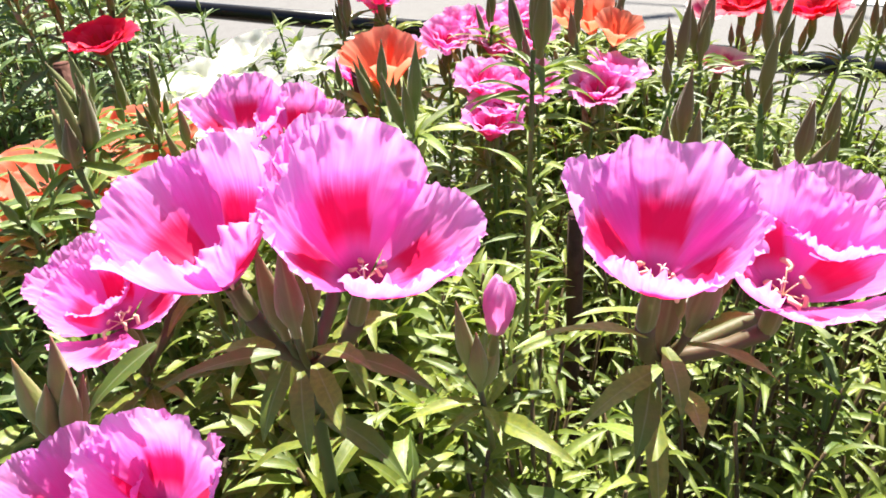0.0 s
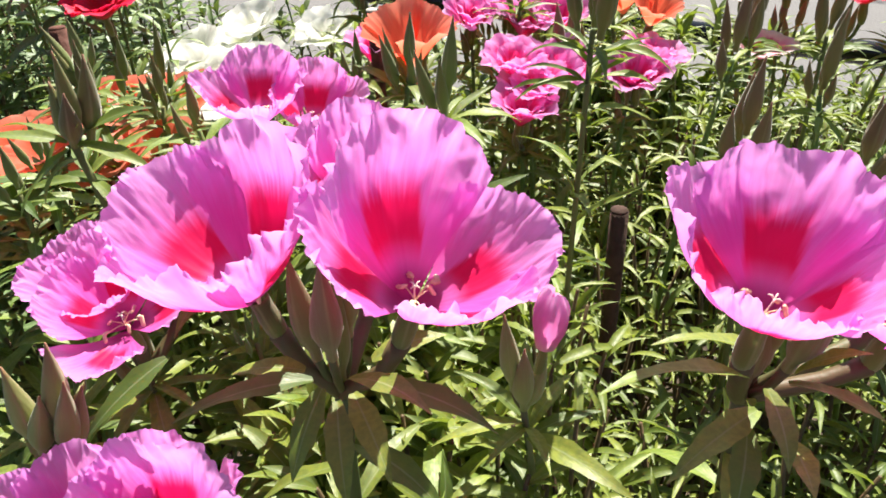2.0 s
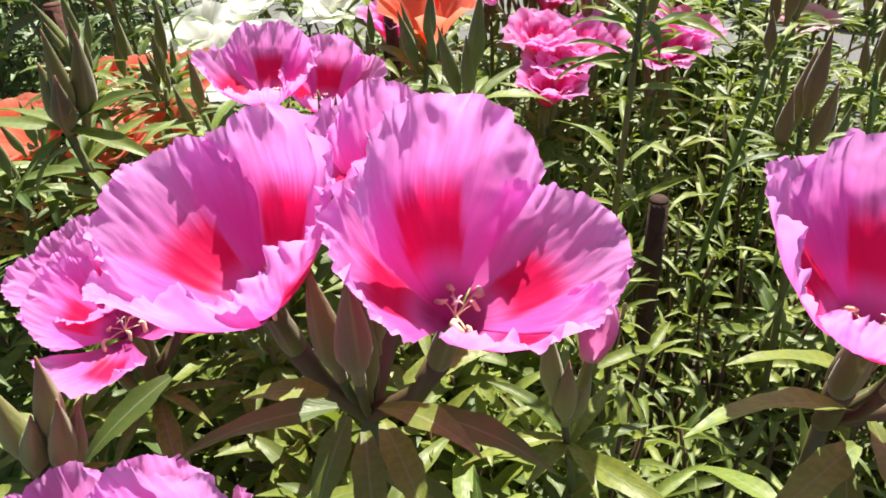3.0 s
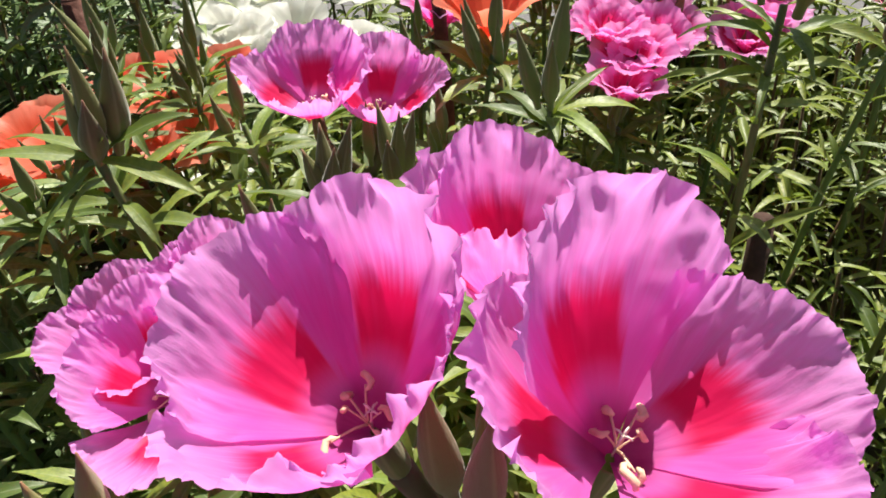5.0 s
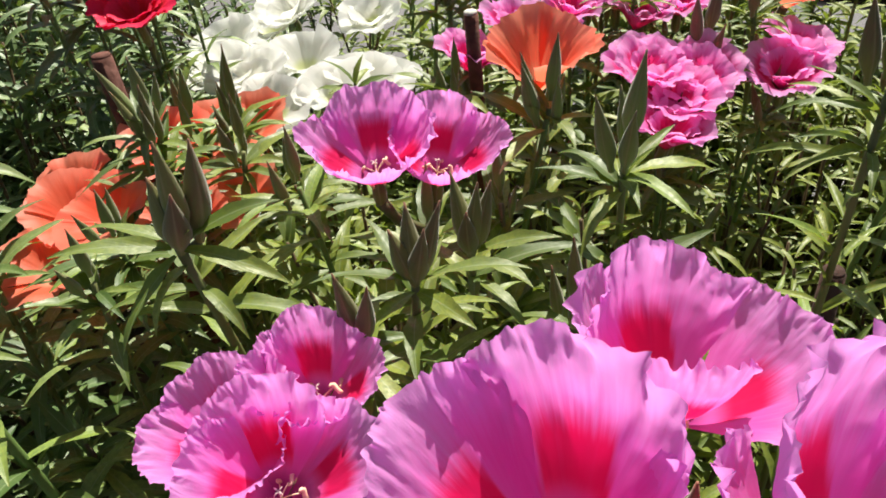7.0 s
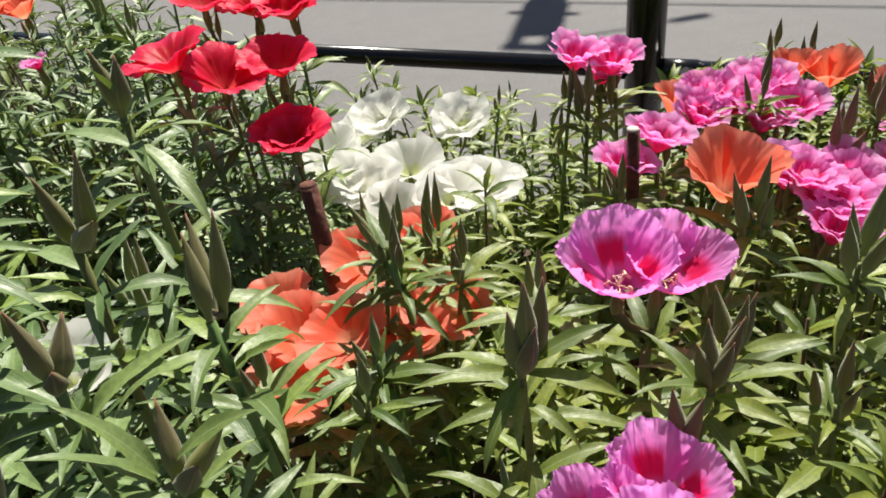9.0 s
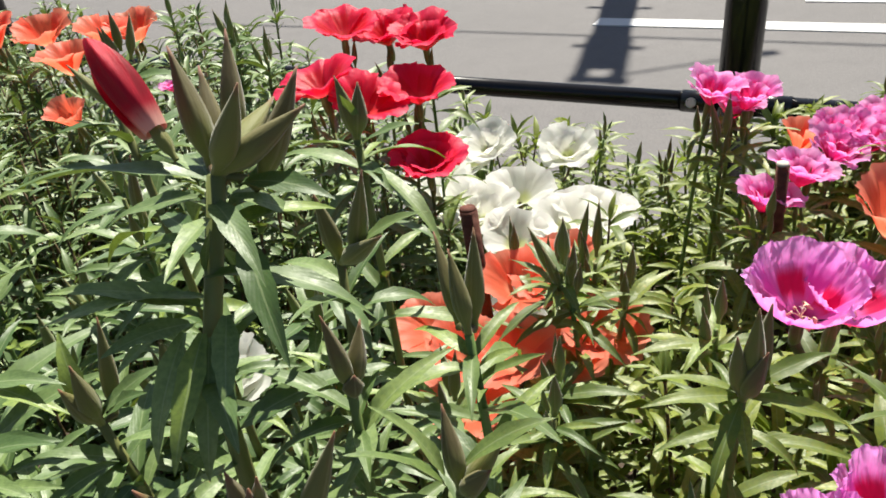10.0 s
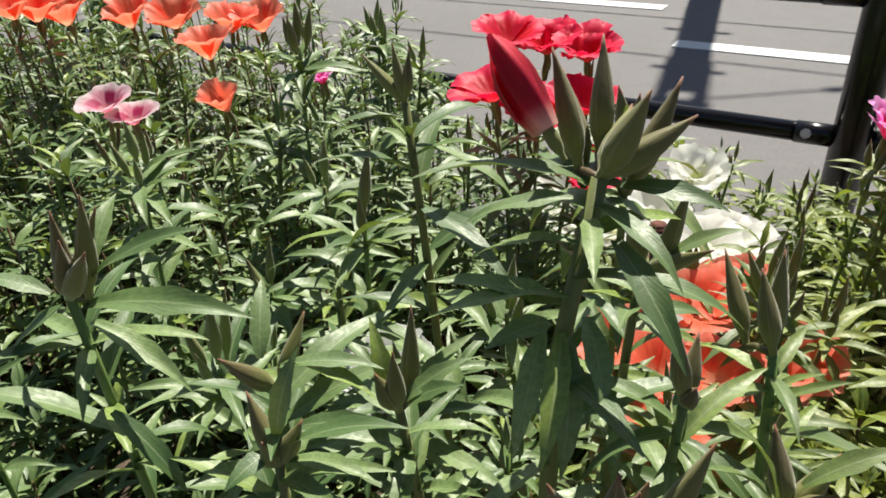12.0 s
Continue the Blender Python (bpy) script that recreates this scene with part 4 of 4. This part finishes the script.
NEAR_LEAVES = [((-0.386, 0.316, 0.462), (-0.370, 0.277, 0.441)), ((-0.396, 0.324, 0.479), (-0.449, 0.312, 0.489)), ((-0.384, 0.324, 0.477), (-0.354, 0.310, 0.476)), ((-0.403, 0.308, 0.443), (-0.444, 0.301, 0.458)), ((-0.407, 0.305, 0.438), (-0.427, 0.286, 0.443)), ((-0.403, 0.303, 0.435), (-0.411, 0.270, 0.408)), ((-0.409, 0.303, 0.436), (-0.4195, 0.277, 0.406)), ((-0.401, 0.302, 0.434), (-0.404, 0.275, 0.398)), ((-0.395, 0.306, 0.439), (-0.392, 0.277, 0.425)), ((-0.399, 0.322, 0.474), (-0.434, 0.326, 0.465)), ((-0.388, 0.322, 0.473), (-0.369, 0.331, 0.458)),
               # added leaves, unseen behind the buds, that shade the lower whorl
               ((-0.391, 0.325, 0.477), (-0.393, 0.368, 0.472)), ((-0.388, 0.325, 0.477), (-0.374, 0.362, 0.475)), ((-0.394, 0.325, 0.477), (-0.412, 0.360, 0.474)), ((-0.392, 0.322, 0.470), (-0.402, 0.352, 0.462)), ((-0.389, 0.322, 0.470), (-0.384, 0.350, 0.460))]
RED_FOOT, RED_TIP = (-0.402, 0.323, 0.487), (-0.425, 0.342, 0.522)

near = plant((-0.412, 0.300, 0), NEAR_TOP, 61, "tall leafy stem with brown-green buds, one opening red", buds=0, leaves=24, leaf_scale=1.0, thick=2.0, wide=1.25, tip_leaves=6, dark=True,
             category="budding plant", name="budding_plant", group="budding plants", bud_tips=NEAR_BUDS, set_leaves=NEAR_LEAVES, knee=(-0.404, 0.304, 0.436))
opening_bud(near, RED_FOOT, RED_TIP, RED_ROLL, 0.0060, "rolled crimson petals bursting from the bud", 0.45, 0.24)
side = plant((0.004, 0.245, 0), (0.002, 0.240, 0.268), 62, "leafy stem with green buds, one opening pink", buds=0, fresh=True,
             category="budding plant", name="budding_plant", group="budding plants", bud_tips=[(-0.006, 0.243, 0.318), (0.001, 0.240, 0.303), (0.013, 0.246, 0.291)])
plant((-0.194, 0.232, 0), (-0.190, 0.222, 0.269), 63, "leafy stem with upright olive-brown buds beside pink flowers", buds=0, wide=1.35, fresh=True,
      category="budding plant", name="budding_plant", group="budding plants", bud_tips=[(-0.189, 0.222, 0.314), (-0.17, 0.226, 0.322), (-0.164, 0.218, 0.31), (-0.176, 0.216, 0.304), (-0.164, 0.224, 0.301)])
plant((0.024, 0.300, 0), (0.036, 0.335, 0.392), 64, "tall green stem with narrow leaves and upright brown buds", buds=4, bud_spread=14, bud_scale=1.1, leaves=28, tip_leaves=9, from_s=0.5, thick=0.85,
      category="budding plant", name="budding_plant", group="budding plants")
opening_bud(side, (0.007, 0.243, 0.279), (0.014, 0.250, 0.324), PINK_ROLL, 0.0058, "rolled pink petals bursting from the bud", 1.0, 0.40)


def bud_plant(base, top, seed, label, tips, leaves_at, leaves=20, wide=1.05):
    """A stem whose buds and largest leaves have places of their own."""
    plant(base, top, seed, label, buds=0, leaves=leaves, tip_leaves=5, thick=1.3, wide=wide, category="budding plant", name="budding_plant", group="budding plants", bud_tips=tips, set_leaves=leaves_at)


BUD_LABEL = "grey-green leafy stem topped with pointed brownish buds"
bud_plant((-0.570, 0.335, 0), (-0.577, 0.321, 0.438), 71, BUD_LABEL, [(-0.5604, 0.3226, 0.478), (-0.572, 0.322, 0.473), (-0.558, 0.325, 0.472), (-0.569, 0.312, 0.466), (-0.559, 0.308, 0.464)],
          [((-0.565, 0.320, 0.448), (-0.525, 0.325, 0.465)), ((-0.570, 0.320, 0.436), (-0.510, 0.315, 0.435)), ((-0.570, 0.318, 0.430), (-0.533, 0.305, 0.410)), ((-0.579, 0.318, 0.437), (-0.598, 0.305, 0.422)),
           ((-0.583, 0.320, 0.441), (-0.612, 0.320, 0.449)), ((-0.567, 0.325, 0.450), (-0.566, 0.350, 0.466)), ((-0.562, 0.300, 0.403), (-0.537, 0.290, 0.374))])
bud_plant((-0.500, 0.335, 0), (-0.507, 0.319, 0.398), 72, BUD_LABEL, [(-0.496, 0.3356, 0.421), (-0.525, 0.3106, 0.417), (-0.522, 0.312, 0.410)],
          [((-0.505, 0.320, 0.407), (-0.466, 0.318, 0.409)), ((-0.503, 0.322, 0.408), (-0.468, 0.310, 0.402)), ((-0.512, 0.320, 0.411), (-0.515, 0.345, 0.430)), ((-0.496, 0.300, 0.396), (-0.463, 0.300, 0.398))])
bud_plant((-0.495, 0.300, 0), (-0.501, 0.290, 0.388), 73, BUD_LABEL, [(-0.512, 0.301, 0.412), (-0.4905, 0.2916, 0.406), (-0.505, 0.285, 0.402)],
          [((-0.498, 0.290, 0.396), (-0.454, 0.285, 0.412)), ((-0.497, 0.290, 0.390), (-0.466, 0.280, 0.393)), ((-0.500, 0.290, 0.399), (-0.491, 0.300, 0.431)), ((-0.504, 0.290, 0.394), (-0.515, 0.275, 0.392))])
bud_plant((-0.455, 0.335, 0), (-0.462, 0.322, 0.383), 74, BUD_LABEL, [(-0.4546, 0.3372, 0.422), (-0.463, 0.318, 0.414), (-0.471, 0.318, 0.404)],
          [((-0.460, 0.322, 0.388), (-0.435, 0.330, 0.403)), ((-0.459, 0.322, 0.386), (-0.437, 0.315, 0.403)), ((-0.464, 0.320, 0.387), (-0.472, 0.335, 0.418))])
bud_plant((-0.384, 0.275, 0), (-0.388, 0.262, 0.385), 75, "leafy stem with spreading reddish buds near the edge of the bed", [(-0.4127, 0.2514, 0.4242), (-0.359, 0.2694, 0.418), (-0.392, 0.260, 0.418), (-0.380, 0.258, 0.415), (-0.386, 0.256, 0.413)], [], 14, 1.15)
bud_plant((-0.320, 0.300, 0), (-0.326, 0.285, 0.370), 76, BUD_LABEL, [(-0.329, 0.3014, 0.397), (-0.307, 0.293, 0.389), (-0.315, 0.278, 0.385)],
          [((-0.331, 0.285, 0.379), (-0.350, 0.285, 0.414)), ((-0.323, 0.285, 0.384), (-0.294, 0.285, 0.402)), ((-0.331, 0.284, 0.375), (-0.360, 0.275, 0.405))])
bud_plant((-0.312, 0.350, 0), (-0.318, 0.336, 0.398), 78, BUD_LABEL, [(-0.3275, 0.3773, 0.4214), (-0.3114, 0.3601, 0.4314), (-0.322, 0.352, 0.428)], [], 22)
bud_plant((-0.360, 0.375, 0), (-0.366, 0.3605, 0.421), 79, BUD_LABEL, [(-0.351, 0.357, 0.461), (-0.3466, 0.339, 0.4425), (-0.371, 0.364, 0.452)], [((-0.363, 0.358, 0.424), (-0.330, 0.352, 0.446))], 22)
bud_plant((-0.355, 0.318, 0), (-0.360, 0.304, 0.403), 80, BUD_LABEL, [(-0.3647, 0.3079, 0.4349), (-0.3532, 0.3167, 0.4243), (-0.357, 0.300, 0.412)], [], 18)
bud_plant((-0.355, 0.445, 0), (-0.361, 0.431, 0.444), 81, "tall leafy stem with dark buds and one broad drooping leaf", [(-0.366, 0.436, 0.474), (-0.355, 0.434, 0.470)],
          [((-0.358, 0.4294, 0.4312), (-0.3254, 0.394, 0.406)), ((-0.361, 0.430, 0.446), (-0.364, 0.426, 0.468)), ((-0.361, 0.430, 0.440), (-0.332, 0.425, 0.452)), ((-0.361, 0.430, 0.440), (-0.395, 0.420, 0.448))], 26)
bud_plant((-0.455, 0.440, 0), (-0.463, 0.425, 0.472), 77, "tall green leafy stem with small pale buds", [(-0.482, 0.434, 0.4916), (-0.468, 0.430, 0.498), (-0.467, 0.430, 0.492), (-0.459, 0.428, 0.495)], [], 30, 0.75)

GREEN_LABEL = "green leafy stem with dark olive buds before pink flowers"
bud_plant((-0.122, 0.360, 0), (-0.120, 0.346, 0.315), 82, GREEN_LABEL, [(-0.1207, 0.3577, 0.348), (-0.1067, 0.3487, 0.3517), (-0.114, 0.342, 0.344), (-0.128, 0.351, 0.341)],
          [((-0.117, 0.345, 0.318), (-0.076, 0.338, 0.328)), ((-0.122, 0.345, 0.318), (-0.158, 0.338, 0.329)), ((-0.119, 0.344, 0.313), (-0.098, 0.318, 0.318)), ((-0.121, 0.344, 0.313), (-0.143, 0.322, 0.307))], 22, 1.2)
bud_plant((-0.092, 0.392, 0), (-0.097, 0.377, 0.302), 83, GREEN_LABEL, [(-0.103, 0.391, 0.3384), (-0.0929, 0.3755, 0.340), (-0.085, 0.380, 0.338), (-0.100, 0.371, 0.330)],
          [((-0.094, 0.376, 0.305), (-0.060, 0.368, 0.317)), ((-0.095, 0.374, 0.302), (-0.073, 0.352, 0.305))], 20, 1.2)
bud_plant((-0.203, 0.358, 0), (-0.2045, 0.343, 0.343), 84, GREEN_LABEL, [(-0.1991, 0.3463, 0.3884), (-0.1903, 0.3557, 0.3833), (-0.198, 0.337, 0.371), (-0.209, 0.349, 0.374)],
          [((-0.202, 0.342, 0.345), (-0.163, 0.330, 0.336)), ((-0.207, 0.342, 0.346), (-0.249, 0.336, 0.352)), ((-0.206, 0.341, 0.343), (-0.226, 0.314, 0.322)), ((-0.201, 0.345, 0.347), (-0.166, 0.349, 0.360)), ((-0.207, 0.344, 0.347), (-0.243, 0.352, 0.352))], 24, 1.25)
bud_plant((-0.140, 0.335, 0), (-0.141, 0.324, 0.306), 85, GREEN_LABEL, [(-0.1468, 0.3274, 0.3417), (-0.1339, 0.3205, 0.3372)], [], 16, 1.1)

seed = 100
for kind, size, label, places in FLOWERS:
    for p in places:
        seed += 1
        r = random.Random(seed)
        drop = 0.032 if kind == "hot" else 0.045
        top = (p[0] + r.uniform(-0.006, 0.006), p[1] + r.uniform(0, 0.012), p[2] - drop)
        plant((top[0] + r.uniform(-0.015, 0.015), top[1] + r.uniform(0, 0.02), 0), top, seed, label, buds=3 if kind == "hot" else r.choice((1, 2, 2)), leaves=20 if kind == "red" else 15 if kind == "hot" else 10, small=3,
              from_s=0.50, tip_leaves=9 if kind in ("hot", "red") else 5, bud_scale=0.8, slim=kind == "white", leaf_scale=0.8 if kind == "white" else 0.9,
              flowers=(F(centre=p, kind=kind, size=size * r.uniform(0.92, 1.06)),))
for p, n, spread, scale in BUD_STEMS:
    seed += 1
    r = random.Random(seed)
    plant((p[0] + r.uniform(-0.02, 0.02), p[1] + r.uniform(-0.01, 0.02), 0), p, seed, "green leafy stem topped with pointed brownish buds",
          buds=n, bud_spread=spread, bud_scale=scale, green=p[0] < 0.05 and seed % 3 > 0, leaf_scale=0.85 if -0.29 < p[0] < -0.17 and p[1] > 0.44 else 1.0, category="budding plant", name="budding_plant", group="budding plants")

# ---- the rest of the bed: like plants, copied ----
taken = [Vector((o.location.x, o.location.y, 0)) for o in scene.objects if o.name.startswith(("flowering_plant", "budding_plant"))]
proto = []
for k in range(7):
    h = 0.27
    proto.append(plant((0, 0, 0), (0.004 * k - 0.01, 0.003 * k - 0.01, h), 900 + k, "slender leafy green stem with a few narrow buds", buds=(3, 2, 4, 3, 0, 3, 2)[k],
                       bud_scale=0.85, leaves=15, small=5, from_s=0.40, slim=k % 2 == 0, green=True, category="budding plant", name="leafy_plant", group="leafy plants"))
LOW = [Vector((p[0], p[1], 0)) for kind, size, label, places in FLOWERS for p in places if p[2] < top_z(p[0], p[1]) + 0.03]


def shades(p):
    """Whether a stem there would stand in the sun of a low flower, or before it."""
    return any(abs((p - q).x) < 0.035 and -0.07 < (p - q).y < 0.085 for q in LOW)


rnd = random.Random(77)
spots = []
tries = 0
while len(spots) < 68 and tries < 6000:
    tries += 1
    x, y = rnd.uniform(-1.25, 0.62), rnd.uniform(0.22, 1.45)
    if not in_bed(x, y) or y > 1.25 or abs(x + 0.22) > 0.40 + 0.80 * y or (0.0 < x < 0.42 and y < 0.64 and rnd.random() < 0.85):
        continue
    p = Vector((x, y, 0))
    if shades(p) or (x > -0.02 and y < 0.33):
        continue
    gap = 0.052 + 0.03 * smooth(y, 0.4, 1.0)
    if any((p - q).length < gap for q in spots) or any((p - q).length < 0.026 for q in taken):
        continue
    spots.append(p)
for i, p in enumerate(spots):
    h = top_z(p.x, p.y) * rnd.uniform(0.86, 1.06) * (1 - 0.14 * smooth(-p.x, 0.24, 0.34) * smooth(-p.y, -0.70, -0.56))
    m = Matrix.LocRotScale((p.x, p.y, 0), Euler((rnd.uniform(-0.1, 0.1), rnd.uniform(-0.1, 0.1), rnd.uniform(0, 6.28))), None)
    s = h / 0.27
    if i < len(proto):
        proto[i].scale = (1, 1, 1)
        proto[i].matrix_basis = m @ Matrix.Diagonal((s ** 0.5, s ** 0.5, s, 1))
    else:
        ob = copy_thing(proto[i % len(proto)], m)
        ob.scale = (s ** 0.5, s ** 0.5, s)

# undergrowth that nobody could count: stems and leaves between the plants
rnd = random.Random(5)
shapes = [leaf_arrays(ln, w, arch, 0.4, 5, 3, tw, 0.0, s) for s, (ln, w, arch, tw) in enumerate((
    (0.040, 0.0085, 0.7, 0.2), (0.046, 0.0095, 1.2, -0.2), (0.034, 0.0075, 0.5, 0.3), (0.026, 0.006, 0.8, -0.3)))]
quads = np.array(grid_faces(5, 3))
lv, lf, lu, count = [], [], [], 0
sv, sf, su = [], [], []
for k in range(2900):
    for _ in range(60):
        x, y = rnd.uniform(-1.6, 0.95), rnd.uniform(0.10, 1.7)
        seen = abs(x + 0.22) < 0.45 + 0.85 * y
        if k > 1870:
            x, y, seen = rnd.uniform(-2.3, 1.3), rnd.uniform(-0.3, 2.4), True
            seen = abs(x + 0.22) > 0.42 + 0.80 * y
        elif k > 1450:
            x, y = rnd.uniform(0.08, 0.62), rnd.uniform(0.62, 0.95)
        elif k > 1150:
            x, y = rnd.uniform(-1.5, -0.5), rnd.uniform(0.5, 1.6)
        if k > 2640:
            x, y, seen = rnd.uniform(0.0, 0.55), rnd.uniform(0.24, 0.62), True
        elif k > 2480:
            x, y, seen = rnd.uniform(-0.13, 0.05), rnd.uniform(0.235, 0.40), True
        elif k > 2250:
            x, y, seen = rnd.uniform(0.03, 0.45), rnd.uniform(0.08, 0.36), True
        gap = k <= 2250 and 0.0 < x < 0.40 and 0.38 < y < 0.80 and rnd.random() < 0.48
        gap = gap or (k <= 2250 and 0.06 < x < 0.40 and y < 0.36 and rnd.random() < 0.45)
        if in_bed(x, y) and seen and not gap:
            break
    else:
        continue
    h = top_z(x, y) * rnd.choice((rnd.uniform(0.40, 0.66), rnd.uniform(0.40, 0.66), rnd.uniform(0.74, 0.95))) * (0.62 if shades(Vector((x, y, 0))) else 1)
    h *= 0.72 if x > 0.0 and y < 0.30 else 1
    sparse = smooth(x, -0.06, 0.04) * smooth(-y, -0.85, -0.70)
    h *= 1 - 0.24 * sparse
    h *= 1 - 0.38 * smooth(-x, 0.24, 0.34) * smooth(-y, -0.70, -0.56)
    h *= 1.22 if -0.12 < x < 0.03 and 0.25 < y < 0.42 else 1
    h = rnd.uniform(0.10, 0.22) if k > 2640 else rnd.uniform(0.15, 0.25) if k > 2480 else rnd.uniform(0.05, 0.19) if k > 2250 else h * 1.08 if k > 1150 else h
    lean = Vector((rnd.uniform(-0.03, 0.03), rnd.uniform(-0.03, 0.03), 0))
    base = Vector((x, y, 0))
    v, f, u = tube([base + Vector((0, 0, -0.01)), base + lean * 0.4 + Vector((0, 0, h * 0.5)), base + lean + Vector((0, 0, h))], [0.0021, 0.0018, 0.0011], 5)
    n0 = len(sv)
    sv += v
    sf += [tuple(i + n0 for i in q) for q in f]
    su += u
    az = rnd.uniform(0, 360)
    count_here = 25 - round(15 * sparse)
    for i in range(count_here):
        tuft = i > count_here * 0.62
        s = rnd.uniform(0.90, 1.0) if tuft else 0.22 + 0.70 * (i + rnd.random()) / (count_here * 0.62)
        tilt = rnd.uniform(8, 58) if tuft else rnd.uniform(-28, 26)
        az += 137.5 + rnd.uniform(-25, 25)
        m = np.array(Matrix.Translation(base + lean * s + Vector((0, 0, h * s))) @ pose(0, 0, 0, rnd.uniform(-20, 20), -tilt, az) @ Matrix.Scale(rnd.uniform(0.65, 1.15), 4) @ Matrix.Diagonal((1 - 0.10 * sparse, 1 - 0.40 * sparse, 1, 1)))
        verts, uvs = shapes[rnd.randrange(4)]
        a = np.array([tuple(q) for q in verts])
        lv.append(a @ m[:3, :3].T + m[:3, 3])
        lf.append(quads + count)
        lu += uvs
        count += len(a)
me = mesh("undergrowth", np.concatenate(lv).tolist(), np.concatenate(lf).tolist(), lu)
tagged(piece("undergrowth", me, LEAF_STUFF), "dense narrow green leaves filling the flower bed", "foliage", kind="stuff")
tagged(piece("undergrowth_stems", mesh("undergrowth_stems", sv, sf, su), STEM_DARK), "thin brownish green stems deep in the flower bed", "stems", kind="stuff")


# ---- stakes ----
def stake(base, top, radius, material, label, end=None):
    root = tagged(new("plant_stake"), label, "stake", group="plant stakes")
    root.location = base
    way = Vector(top) - Vector(base)
    rn = random.Random(3)
    pts = [way * (i / 7) + Vector((rn.uniform(-1, 1), rn.uniform(-1, 1), 0)) * radius * 0.12 for i in range(8)]
    pts[0].z -= 0.01
    verts, faces, uvs = tube(pts, [radius * rn.uniform(0.94, 1.05) for _ in pts], 12)
    piece("shaft", mesh("shaft", verts, faces, uvs), material, root)
    verts, faces, uvs = tube([way * 0.999, way * 1.002 + Vector((0, 0, 0.001))], [radius * 0.97, radius * 0.9], 12)
    piece("cut_end", mesh("cut_end", verts, faces, uvs), end or material, root)


stake((-0.292, 0.500, 0), (-0.311, 0.551, 0.336), 0.0062, RUST, "rusty brown square-cut stake among orange flowers")
stake((0.062, 0.345, 0), (0.066, 0.376, 0.276), 0.0052, SHADED_STAKE, "brown stake among tall stems, its colour darkened for shade")
stake((-0.080, 0.560, 0), (-0.085, 0.577, 0.332), 0.0046, RUST, "dark thin cane with a pale cut end", PALE_END)
